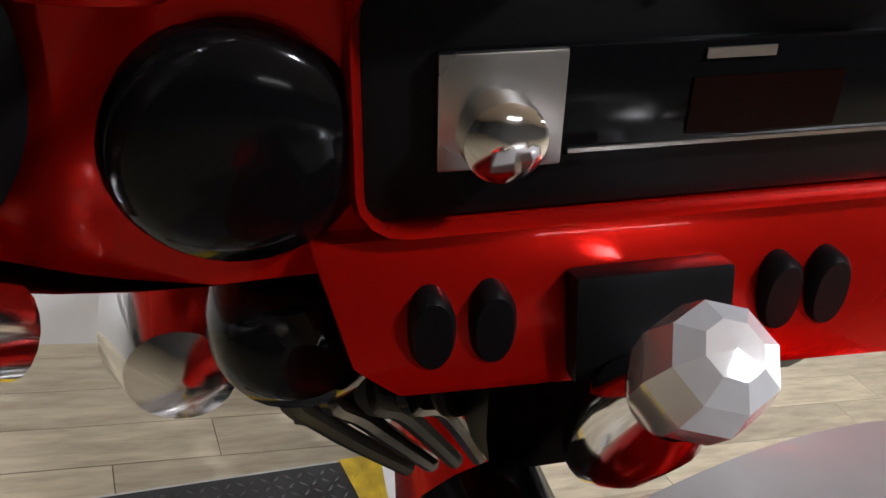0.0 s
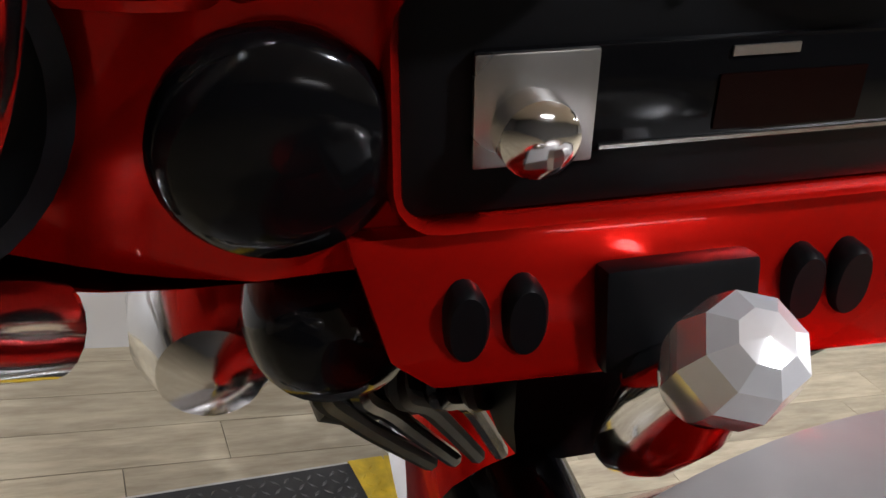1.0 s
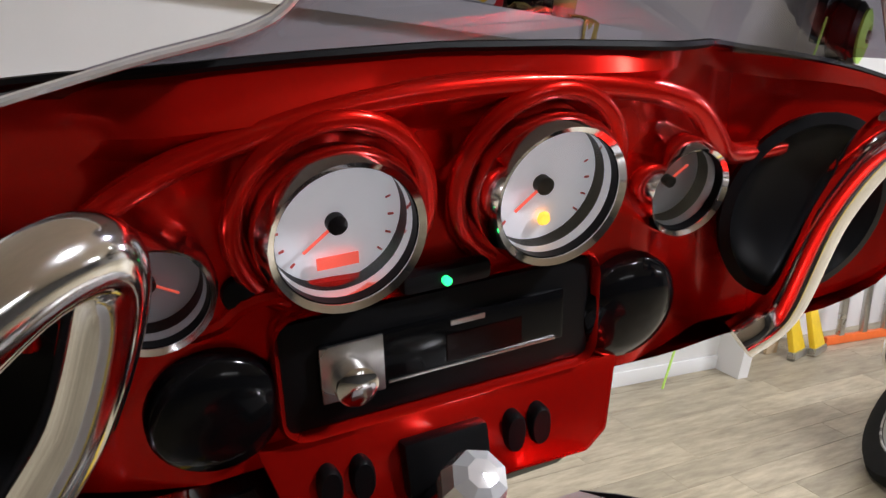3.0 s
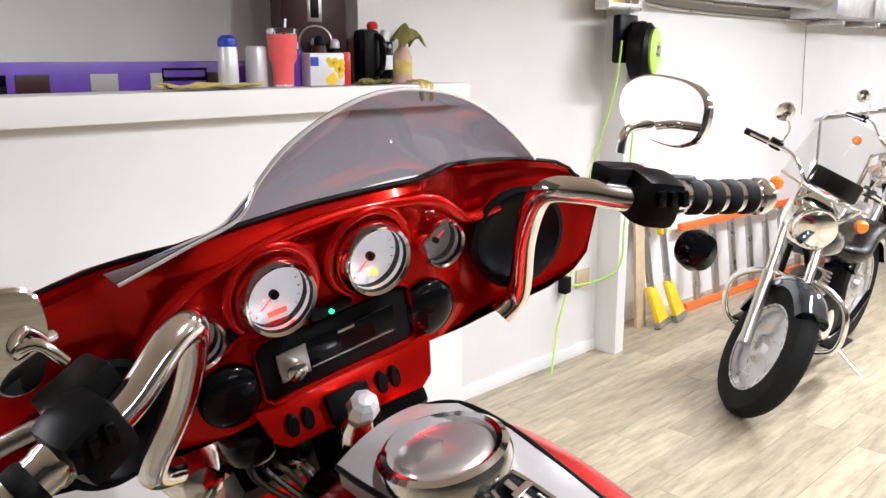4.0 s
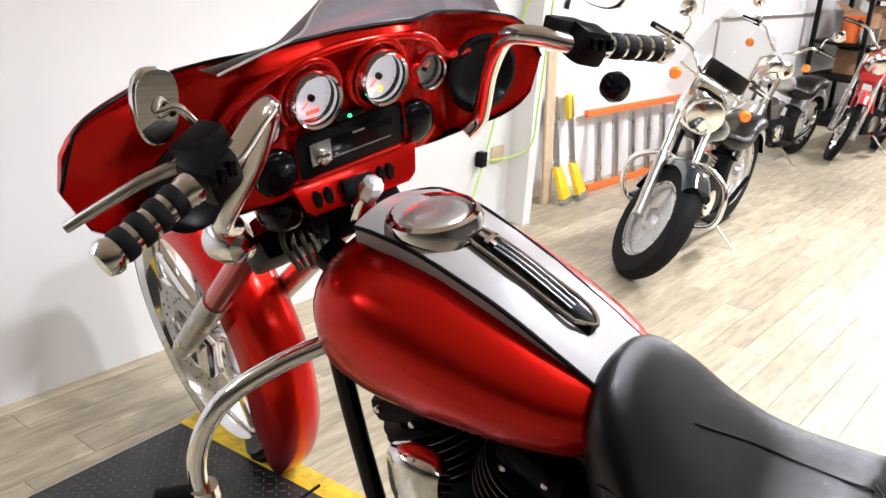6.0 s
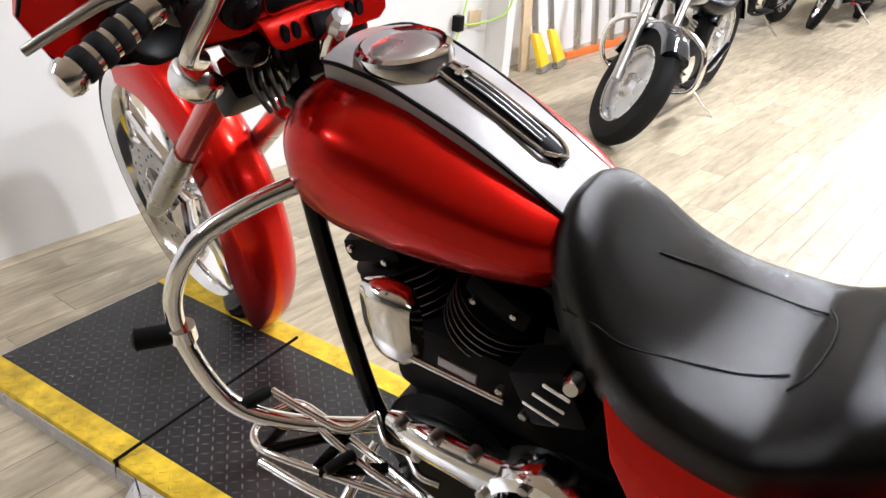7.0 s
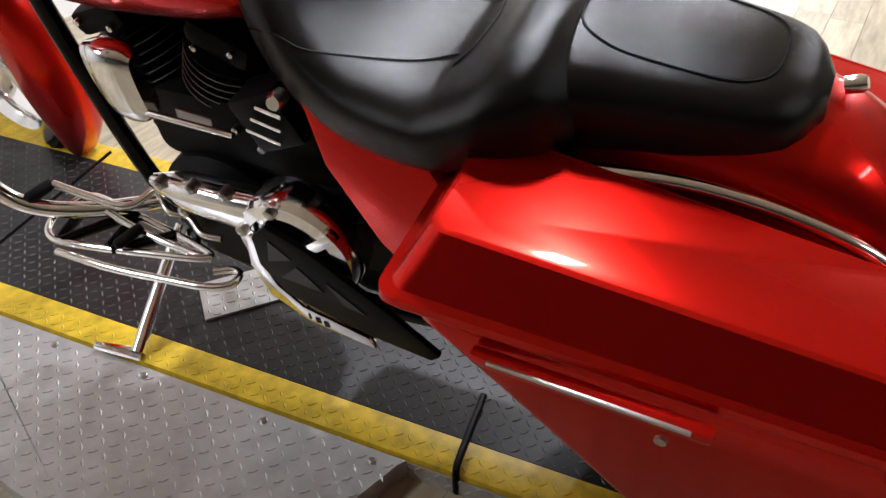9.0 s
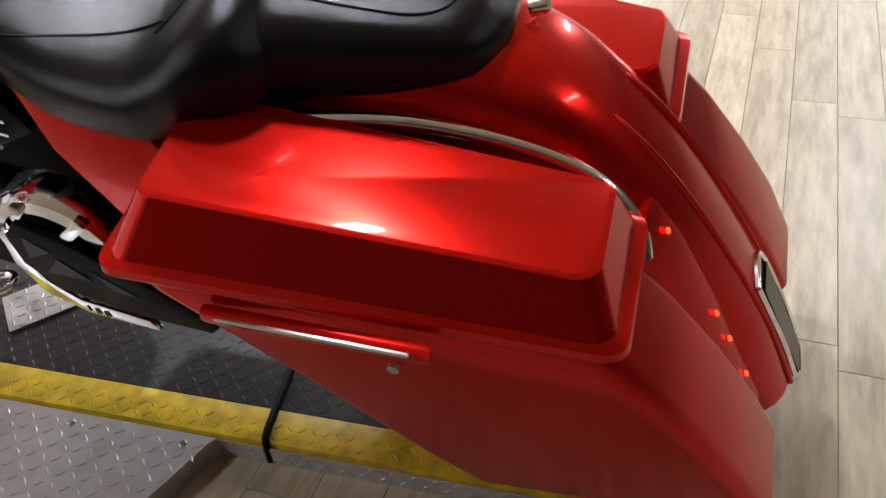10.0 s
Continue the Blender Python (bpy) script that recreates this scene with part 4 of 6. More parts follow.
bpart("ignition_plate", box(0.050, 0.012, 0.034, (-0.006, 1.178, 1.060), 0.003, pose(0, 0, 0, -12)), BLACK, "black ignition plate", panel, True)
ign = bpart("ignition_barrel", lathe([(0.013, -0.02), (0.017, 0.0), (0.0175, 0.03), (0.013, 0.046)], (-0.0127, 1.172, 1.02), (0.0, -0.52, 0.76), 28, caps=False), BRIGHT, "chrome ignition barrel", panel, True)
bpart("ignition_knob", lathe([(0.006, -0.030), (0.011, -0.024), (0.0165, -0.008), (0.0178, 0.004), (0.0148, 0.015), (0.008, 0.0195), (0.0, 0.0205)], (-0.0107, 1.1385, 1.070), (0.05, -0.52, 0.76), 8, caps=False), MILKY, "pale silver ignition knob", panel, True, sharp=18)
bpart("fork_shroud", loft([(1.19, 0.010, 1.045, 0.010, 0.010), (1.20, 0.024, 1.045, 0.020, 0.022), (1.235, 0.03, 1.04, 0.026, 0.028), (1.27, 0.02, 1.04, 0.02, 0.02)], 10, 24, 2.2, cx=-0.108), GLOSS, "glossy black lower shroud", front=True)
for k in range(5):
    bpart("cable", tube([(-0.10 + 0.012 * k, 1.235, 1.07), (-0.115 + 0.014 * k, 1.22, 1.02 - 0.004 * k), (-0.10 + 0.016 * k, 1.25, 0.97), (-0.06 + 0.012 * k, 1.29, 0.90)], 0.0045, 8), GLOSS if k % 2 else BLACK, "black control cable", front=True)
bpart("steering_cover", box(0.10, 0.09, 0.07, (0.0, 1.25, 1.0), 0.025), BLACK, "black cover below the fairing", front=True)

# handlebar, grips, controls, mirrors
for s in (-1, 1):
    path = [(0.225, 1.205, 1.06), (0.25, 1.195, 1.085), (0.25, 1.168, 1.165), (0.25, 1.128, 1.222), (0.268, 1.085, 1.228), (0.30, 1.055, 1.215), (0.33, 1.04, 1.207)] if s > 0 else [(-0.19, 1.205, 1.06), (-0.215, 1.175, 1.09), (-0.178, 1.14, 1.165), (-0.16, 1.108, 1.235), (-0.182, 1.085, 1.246), (-0.23, 1.068, 1.218), (-0.27, 1.058, 1.204)]
    bar = bpart("handlebar", tube(path, 0.0145, 18, 7), BRIGHT, "thick chrome handlebar", front=True)
    a, b = (Vector((0.345, 1.035, 1.205)), Vector((0.44, 1.008, 1.18))) if s > 0 else (Vector((-0.29, 1.052, 1.206)), Vector((-0.378, 1.04, 1.178)))
    d = (b - a).normalized()
    grip = bpart("grip", lathe([(0.019, 0), (0.019, 0.012), (0.0175, 0.014), (0.0175, 0.112), (0.021, 0.114), (0.021, 0.122), (0.017, 0.130), (0, 0.132)], a, d, 28, caps=False), BRIGHT, "chrome grip with black rubber bands", bar, True)
    for k in range(4):
        bpart("band", lathe([(0.0178, 0), (0.0195, 0.003), (0.0195, 0.014), (0.0178, 0.017)], a + d * (0.022 + 0.023 * k), d, 24), RUBBER, "", grip, True)
    sw = bpart("switch_housing", box(0.052, 0.052, 0.056, a - d * 0.022, 0.014, pose(0, 0, 0, 10, 20 * s, -15 * s)), BLACK, "black switch housing", bar, True)
    for k in range(3):
        bpart("button", box(0.009, 0.010, 0.018, a - d * (0.036 - 0.014 * k) + Vector((0, -0.03, 0.004)), 0.003), GLOSS, "", sw, True)
    bpart("reservoir", box(0.056, 0.04, 0.024, a - d * 0.03 + Vector((0, 0.03, 0.02)), 0.006, pose(0, 0, 0, 0, 16 * s, -15 * s)), BLACK, "black fluid reservoir", bar, True)
    lv = smooth_path([a + Vector((-0.03 * s, 0.045, 0.008)), a + d * 0.03 + Vector((0.0, 0.062, 0.008)), a + d * 0.08 + Vector((0, 0.082, 0.006)), a + d * 0.128 + Vector((0.0, 0.102, 0.002))], 5)
    bpart("lever", tube(lv, (0.0085, 0.006), 10, 0), SATIN if s < 0 else BLACK, "hand lever", bar, True)
    if s > 0:
        bpart("turn_signal", lathe([(0.002, -0.018), (0.02, -0.012), (0.024, 0.0), (0.02, 0.014), (0.0, 0.018)], a + Vector((-0.0 * s, -0.005, -0.062)) + d * 0.028, (0.1, 1, 0), 24, caps=False), GLOSS, "small black turn signal", bar, True)
    mc = Vector((0.42, 1.1, 1.276)) if s > 0 else Vector((-0.29, 1.115, 1.28))
    tilt = pose(0, 0, 0, -17, 8, -90) if s > 0 else pose(0, 0, 0, 0, -80, 4)
    prof = []
    for yy, g in ((0.016, 0.3), (0.014, 0.75), (0.006, 0.97), (-0.004, 1.0), (-0.006, 0.94)):
        prof.append([mc + tilt.to_3x3() @ Vector(((0.064 if s > 0 else 0.043) * g * math.copysign(abs(math.cos(2 * math.pi * k / 32)) ** 0.8, math.cos(2 * math.pi * k / 32)), yy, (0.038 if s > 0 else 0.026) * g * math.copysign(abs(math.sin(2 * math.pi * k / 32)) ** 0.8, math.sin(2 * math.pi * k / 32)) * (1 + 0.12 * math.cos(2 * math.pi * k / 32)))) for k in range(32)])
    mir = bpart("mirror", rings(prof), BRIGHT, "oval chrome mirror", bar, True)
    ring_ = [p + tilt.to_3x3() @ Vector((0, -0.0015, 0)) for p in prof[-1]]
    bpart("mirror_glass", slab(ring_, tilt.to_3x3() @ Vector((0, -0.0015, 0))), MIRROR, "mirror glass", mir, True)
    bpart("mirror_stem", tube([a - d * 0.03 + Vector((0, 0.03, 0.045)), a - d * 0.015 + Vector((0, 0.035, 0.07)), (mc + a) / 2 + Vector((0, 0.02, 0.03)), mc + Vector((-0.03 * s, 0.012, -0.012))], 0.005, 10), BRIGHT, "chrome mirror stem", bar, True)
bpart("passing_lamp", lathe([(0.004, -0.045), (0.022, -0.038), (0.034, -0.015), (0.038, 0.015), (0.036, 0.022)], (-0.155, 1.31, 0.985), (0, 1, 0), 28), BRIGHT, "chrome passing lamp", front=True)
bpart("headlamp", lathe([(0.02, -0.09), (0.07, -0.06), (0.088, 0.0), (0.082, 0.02)], (0, 1.40, 1.12), (0, 1, 0), 32), BRIGHT, "chrome headlamp", front=True)

# fork, wheel and fender
WX, WY, WZ, WR = 0.095, 2.13, 0.308, 0.38
bpart("triple_tree", box(0.27, 0.09, 0.05, (0.02, 1.33, 0.93), 0.015, pose(0, 0, 0, -42)), BLACK, "black fork clamp", front=True)
for s in (-1, 1):
    top, bot = Vector((0.02 + 0.115 * s, 1.32, 0.97)), Vector((WX + 0.115 * s, WY - 0.06, WZ + 0.02))
    mid = top + (bot - top) * 0.45
    leg = bpart("fork_tube", rod(top, mid, 0.026, n=20), RED, "red fork cover", front=True)
    bpart("fork_slider", lathe([(0.029, 0), (0.029, (bot - mid).length * 0.9), (0.024, (bot - mid).length + 0.02)], mid, bot - mid, 20), SATIN, "polished fork slider", leg, True)
wheel = bpart("front_wheel", lathe([(0.348, -0.042), (0.366, -0.050), (0.381, -0.036), (WR, 0), (0.381, 0.036), (0.366, 0.050), (0.348, 0.042), (0.343, 0.0), (0.348, -0.042)], (WX, WY, WZ), (1, 0, 0), 72, caps=False), RUBBER, "large front wheel with a low tyre", front=True)
bpart("rim", lathe([(0.350, -0.047), (0.346, -0.054), (0.305, -0.048), (0.29, -0.02), (0.29, 0.02), (0.305, 0.048), (0.346, 0.054), (0.350, 0.047), (0.33, 0.0), (0.350, -0.047)], (WX, WY, WZ), (1, 0, 0), 72, caps=False), BRIGHT, "polished chrome rim", wheel, True)
bpart("hub", lathe([(0.03, -0.075), (0.045, -0.06), (0.05, 0), (0.045, 0.06), (0.03, 0.075)], (WX, WY, WZ), (1, 0, 0), 28), BRIGHT, "", wheel, True)
for k in range(5):
    a = 2 * math.pi * k / 5 + 0.3
    for da in (-0.16, 0.16):
        c0, c1 = Vector((WX, WY + 0.04 * math.cos(a), WZ + 0.04 * math.sin(a))), Vector((WX, WY + 0.295 * math.cos(a + da), WZ + 0.295 * math.sin(a + da)))
        w = Vector((0, -math.sin(a), math.cos(a)))
        sec = []
        for c, hw, hx in ((c0, 0.016, 0.022), (c0.lerp(c1, 0.55), 0.011, 0.016), (c1, 0.02, 0.018)):
            sec.append([c + Vector((hx * p, 0, 0)) + w * (hw * q) for p, q in ((-1, -0.5), (-0.6, -1), (0.6, -1), (1, -0.5), (1, 0.5), (0.6, 1), (-0.6, 1), (-1, 0.5))])
        bpart("spoke", rings(sec), BRIGHT, "", wheel, True)
for s in (-1, 1):
    disc = bpart("brake_disc", lathe([(0.085, -0.003), (0.15, -0.003), (0.15, 0.003), (0.085, 0.003), (0.085, -0.003)], (WX + 0.072 * s, WY, WZ), (1, 0, 0), 48, caps=False), SATIN, "drilled brake disc", wheel, True)
    for k in range(30):
        a = 2 * math.pi * k / 30
        r = 0.105 + 0.028 * (k % 3) / 2
        bpart("hole", lathe([(0.0045, -0.0036), (0.0045, 0.0036)], (WX + 0.072 * s, WY + r * math.cos(a), WZ + r * math.sin(a)), (1, 0, 0), 8), BLACK, "", disc, True)
    bpart("caliper", box(0.045, 0.07, 0.12, (WX + 0.075 * s, WY - 0.125, WZ + 0.02), 0.014, pose(0, 0, 0, 12)), BRIGHT, "chrome brake caliper", wheel, True)
FA = [(WY + 0.425 * math.cos(radians(a)), WZ + 0.425 * math.sin(radians(a))) for a in (80, 100, 120, 138, 156, 174, 192, 210, 228)]
bpart("front_fender", arch(FA, 0.08, WX, drop=-0.11, tail=0.5), RED, "candy red wrap-round front fender", front=True)
bpart("brake_line", tube([(-0.03, 1.42, 0.92), (-0.05, 1.60, 0.78), (-0.01, 1.80, 0.56), (0.01, 2.02, 0.42)], 0.0055, 8), BLACK, "black brake line", front=True)

# engine guard, floorboards, stand
gd = bpart("engine_guard", tube([(-0.04, 1.17, 0.80), (-0.12, 1.24, 0.77), (-0.20, 1.30, 0.72), (-0.245, 1.335, 0.62), (-0.245, 1.33, 0.50), (-0.225, 1.28, 0.385), (-0.17, 1.19, 0.335), (-0.08, 1.07, 0.31)], 0.0165, 16, 7), BRIGHT, "chrome engine guard")
bpart("peg_clamp", lathe([(0.024, -0.014), (0.024, 0.014)], (-0.245, 1.335, 0.55), (0, 0, 1), 20), BRIGHT, "", gd)
bpart("highway_peg", lathe([(0.012, -0.02), (0.016, 0.0), (0.019, 0.01), (0.019, 0.06), (0.021, 0.064), (0.012, 0.07)], (-0.255, 1.345, 0.55), (-0.7, 0.6, 0.05), 20), RUBBER, "black rubber highway peg", gd)
bpart("engine_guard", tube([(0.06, 1.17, 0.80), (0.22, 1.30, 0.72), (0.30, 1.335, 0.60), (0.29, 1.30, 0.42), (0.20, 1.19, 0.335), (0.10, 1.07, 0.31)], 0.0165, 14, 6), BRIGHT, "chrome engine guard")


def board(s):
    P = lambda a, y, c=0.0: (a if s < 0 else 0.02 - a, y, 0.297 + c)
    fb = bpart("floorboard", tube([P(-0.11, 1.255), P(-0.16, 1.275), P(-0.205, 1.27), P(-0.228, 1.235), P(-0.222, 1.16), P(-0.20, 1.04), P(-0.178, 0.93), P(-0.165, 0.905), P(-0.153, 0.93), P(-0.13, 1.06), P(-0.106, 1.21), P(-0.11, 1.255)], 0.0075, 10, 5), BRIGHT, "chrome open floorboard")
    for q in ((P(-0.115, 1.235), P(-0.225, 1.225)), (P(-0.12, 1.12), P(-0.225, 1.215)), (P(-0.12, 1.11), P(-0.213, 1.11)), (P(-0.212, 1.10), P(-0.14, 1.0))):
        bpart("brace", rod(q[0], q[1], 0.011, n=10), GLOSS, "", fb)
    bpart("outer_rail", tube([P(-0.247, 1.215, -0.008), P(-0.245, 1.09, -0.012), P(-0.232, 0.97, -0.014), P(-0.222, 0.88, -0.012), P(-0.205, 0.835, -0.008), P(-0.18, 0.83, -0.006), P(-0.176, 0.85, -0.004), P(-0.19, 0.88, -0.004)], 0.0075, 10, 5), BRIGHT, "chrome outer rail", fb)
    bpart("hinge", box(0.05, 0.025, 0.025, P(-0.135, 0.97, -0.01), 0.006, pose(0, 0, 0, 0, 0, 30)), BRIGHT, "", fb)
    return fb


board(-1)
board(1)
bpart("shift_rod", rod((-0.15, 0.945, 0.626), (-0.145, 0.75, 0.612), 0.0055, n=10), BRIGHT, "thin chrome shift rod")
bpart("shift_lever", tube([(-0.10, 1.05, 0.37), (-0.15, 1.08, 0.36), (-0.16, 1.16, 0.37), (-0.165, 1.24, 0.385)], 0.008, 10), BRIGHT, "chrome shift lever")
bpart("shift_peg", lathe([(0.010, 0), (0.012, 0.01), (0.012, 0.05), (0.009, 0.055)], (-0.165, 1.245, 0.385), (-1, 0.3, 0), 14), RUBBER, "black shifter peg")
bpart("step_linkage", tube([(-0.09, 1.06, 0.36), (-0.125, 1.01, 0.345), (-0.12, 0.97, 0.335), (-0.14, 0.93, 0.325), (-0.135, 0.89, 0.32)], 0.007, 10), BRIGHT, "chrome linkage rod")
bpart("shift_linkage", tube([(-0.15, 1.16, 0.33), (-0.16, 1.08, 0.31), (-0.165, 1.0, 0.30), (-0.165, 0.90, 0.29)], 0.008, 10), BRIGHT, "chrome shift linkage")
bpart("heel_peg", lathe([(0.009, 0), (0.011, 0.01), (0.011, 0.055), (0.008, 0.06)], (-0.16, 1.06, 0.32), (-1, 0.3, 0), 14), RUBBER, "black shifter peg")
BI = B.inverted()
bpart("kickstand", tube([BI @ Vector(p) for p in ((0.60, 0.34, 0.27), (0.53, 0.34, 0.20), (0.44, 0.33, 0.12), (0.37, 0.315, 0.066))], (0.012, 0.016), 12, 5), BRIGHT, "chrome kickstand")
bpart("kickstand_foot", slab([BI @ Vector(p) for p in ((0.335, 0.42, HP + 0.003), (0.35, 0.43, HP + 0.003), (0.385, 0.315, HP + 0.003), (0.355, 0.295, HP + 0.003))], BI.to_3x3() @ Vector((0, 0, 0.012)), bevel=0.003), BRIGHT, "chrome stand foot")
for s in (-1, 1):
    bpart("exhaust", lathe([(0.03, 0), (0.034, 0.05), (0.036, 0.53), (0.03, 0.55)], (0.075 + 0.2 * s, 0.12, 0.14), (0, -1, -0.04), 24), BRIGHT, "chrome exhaust pipe")

# ---- things on the platform ----
strap = solid("tie_down_strap", tube([(0.312, 0.922, 0.006), (0.313, 0.921, HP + 0.002), (0.33, 0.921, HP + 0.01), (0.60, 0.90, 0.12), (0.868, 0.871, 0.18)], 0.0045, 8, 4), BLACK, "thin black tie-down cable across the platform", "strap")
tail = solid("tie_down_strap", tube([(0.412, -0.484, 0.004), (0.414, -0.482, HP + 0.001), (0.435, -0.475, HP + 0.008), (0.50, -0.462, HP + 0.008), (0.62, -0.44, HP + 0.008)], 0.008, 8, 3), BLACK, "black webbing strap over the platform edge", "strap")
PQ = [(0.625, 0.362), (0.530, 0.256), (0.718, 0.110), (0.813, 0.216)]


def on_plate(x, y):
    return all((xb - xa) * (y - ya) - (yb - ya) * (x - xa) > 0.0012 for (xa, ya), (xb, yb) in zip(PQ, PQ[1:] + PQ[:1]))


loose = solid("loose_plate", slab([(x, y, HP + 0.002) for x, y in PQ], (0, 0, 0.006)), PLATE, "small bare tread plate lying on the deck", "metal plate")
tread_part("tread", treads(0.52, 0.82, 0.10, 0.37, HP + 0.008, 0.026, 0.0115, 0.0034, 0.0016, on_plate), PLATE, loose)


# ---- other motorcycles along the wall ----
def other_bike(m, paint, label, steer=0, screen=False, guard=False, dirt=False, disc_wheel=False, R=0.305, group="parked motorcycles", dress=BRIGHT):
    t = thing("motorcycle", label, "motorcycle", m, group)
    wb = 1.42 if not dirt else 1.3
    tw = 0.055 if not dirt else 0.03
    rake = 0.55 if not dirt else 0.45
    piv = Vector((0, wb - 0.42, 0.78))
    S = Matrix.Translation(piv) @ Matrix.Rotation(radians(steer), 4, Vector((0, -math.sin(rake), math.cos(rake)))) @ Matrix.Translation(-piv)

    def wheel_at(y, M=None):
        w = lathe([(R * 0.62, -tw * 0.8), (R * 0.8, -tw), (R * 0.93, -tw * 0.85), (R, -tw * 0.3), (R, tw * 0.3), (R * 0.93, tw * 0.85), (R * 0.8, tw), (R * 0.62, tw * 0.8), (R * 0.6, 0), (R * 0.62, -tw * 0.8)], (0, y, R), (1, 0, 0), 48, caps=False)
        rim = lathe([(R * 0.66, -tw * 0.85), (R * 0.64, -tw * 0.9), (R * 0.58, -tw * 0.5), (R * 0.58, tw * 0.5), (R * 0.64, tw * 0.9), (R * 0.66, tw * 0.85), (R * 0.6, 0), (R * 0.66, -tw * 0.85)], (0, y, R), (1, 0, 0), 48, caps=False)
        if disc_wheel:
            fill = lathe([(R * 0.6, -0.012), (R * 0.5, -0.02), (R * 0.22, -0.03), (R * 0.16, -0.055), (0.0, -0.058)], (0, y, R), (1, 0, 0), 40, caps=False)
            lathe([(R * 0.6, 0.012), (R * 0.5, 0.02), (R * 0.22, 0.03), (R * 0.16, 0.055), (0.0, 0.058)], (0, y, R), (1, 0, 0), 40, fill, False)
        else:
            fill = lathe([(0.03, -0.06), (0.035, 0), (0.03, 0.06)], (0, y, R), (1, 0, 0), 20)
            wires = []
            for k in range(28):
                a = 2 * math.pi * k / 28
                wires.append(rod((0.03 * (1 if k % 2 else -1), y + 0.03 * math.cos(a + 0.5), R + 0.03 * math.sin(a + 0.5)), (0, y + R * 0.59 * math.cos(a), R + R * 0.59 * math.sin(a)), 0.0022, n=5))
        if disc_wheel:
            wires = []
        for b in (w, rim, fill, *wires):
            if M is not None:
                bmesh.ops.transform(b, matrix=M, verts=b.verts)
        o = part("wheel", w, RUBBER, t, "black tyre")
        part("rim", rim, SILVERPAINT if disc_wheel else BRIGHT, o)
        part("wheel_centre", fill, SILVERPAINT if disc_wheel else BRIGHT, o)
        for wire in wires:
            part("spoke", wire, BRIGHT, o)
        if dirt:
            kn = bmesh.new()
            for k in range(36):
                a = 2 * math.pi * k / 36
                for x in (-0.5, 0, 0.5):
                    box(tw * 0.42, R * 0.1, 0.008, (x * tw * 1.2, y + R * 0.995 * math.cos(a + 0.05 * (x != 0)), R + R * 0.995 * math.sin(a + 0.05 * (x != 0))), 0, Matrix.Rotation(a - math.pi / 2, 4, "X"), kn)
            if M is not None:
                bmesh.ops.transform(kn, matrix=M, verts=kn.verts)
            tagged(part("tread", kn, RUBBER, o), kind="stuff")
        return o

    def fp(name, bm, material, label_="", parent=None):
        bmesh.ops.transform(bm, matrix=S, verts=bm.verts)
        return part(name, bm, material, parent or t, label_)

    wheel_at(0)
    wheel_at(wb, S)
    rf = R + 0.03
    ang = (60, 80, 100, 120, 140, 160, 175) if not dirt else (50, 70, 90, 110, 130)
    fz = 0 if not dirt else 0.1
    fp("front_fender", arch([(wb + rf * math.cos(radians(a)), R + fz + rf * math.sin(radians(a))) for a in ang], tw + 0.022, 0, drop=-0.06), paint, "painted front fender")
    part("rear_fender", arch([(rf * math.cos(radians(a)), R + (0.12 if dirt else 0) + rf * math.sin(radians(a))) for a in (30, 55, 80, 105, 130, 155)][::1], tw + 0.03, 0, drop=-0.08), paint, t, "painted rear fender")
    top = piv + Vector((0, -0.05, 0.10))
    for s in (-1, 1):
        leg = fp("fork_leg", rod((0.10 * s, top.y, top.z), (0.10 * s, wb - 0.02, R), 0.021, n=14), dress, "fork leg")
        fp("slider", rod(Vector((0.10 * s, top.y, top.z)).lerp(Vector((0.10 * s, wb - 0.02, R)), 0.5), (0.10 * s, wb - 0.01, R - 0.02), 0.029, n=14), SATIN, "", leg)
        fp("handlebar", tube([(0.03 * s, top.y - 0.02, top.z + 0.08), (0.12 * s, top.y - 0.02, top.z + 0.14), (0.20 * s, top.y - 0.10, top.z + 0.20), (0.30 * s, top.y - 0.22, top.z + 0.19), (0.36 * s, top.y - 0.26, top.z + 0.18)], 0.012, 12), dress, "bent handlebar")
        g = fp("grip", rod((0.30 * s, top.y - 0.215, top.z + 0.19), (0.40 * s, top.y - 0.285, top.z + 0.175), 0.017, n=14), RUBBER, "black grip")
        fp("control", box(0.06, 0.05, 0.05, (0.27 * s, top.y - 0.18, top.z + 0.2), 0.012), BLACK, "", g)
        fp("lever", rod((0.27 * s, top.y - 0.13, top.z + 0.2), (0.40 * s, top.y - 0.20, top.z + 0.185), 0.006, n=8), dress, "", g)
        if not dirt:
            mi = fp("mirror", lathe([(0.02, -0.02), (0.045, -0.012), (0.05, 0.0), (0.044, 0.004), (0, 0.004)], (0.34 * s, top.y - 0.14, top.z + 0.36), (0.2, -1, 0.1), 24, caps=False), dress, "round mirror")
            fp("stem", tube([(0.26 * s, top.y - 0.16, top.z + 0.22), (0.27 * s, top.y - 0.15, top.z + 0.3), (0.34 * s, top.y - 0.14, top.z + 0.35)], 0.006, 8), dress, "", mi)
            fp("turn_signal", lathe([(0.01, -0.03), (0.03, -0.02), (0.034, 0.0), (0.026, 0.016), (0, 0.02)], (0.24 * s, top.y + 0.03, top.z + 0.07), (0, 1, 0), 20, caps=False), AMBER, "amber turn signal")
    hl = fp("headlamp", lathe([(0.02, -0.12), (0.08, -0.09), (0.105, -0.02), (0.102, 0.0)], (0, top.y + 0.15, top.z - 0.02), (0, 1, -0.1), 32), dress if not dirt else paint, "headlamp shell")
    fp("lamp_glass", lathe([(0.096, 0.0), (0.07, 0.016), (0.0, 0.026)], (0, top.y + 0.152, top.z - 0.02), (0, 1, -0.1), 28, caps=False), BRIGHT, "headlamp glass", hl)
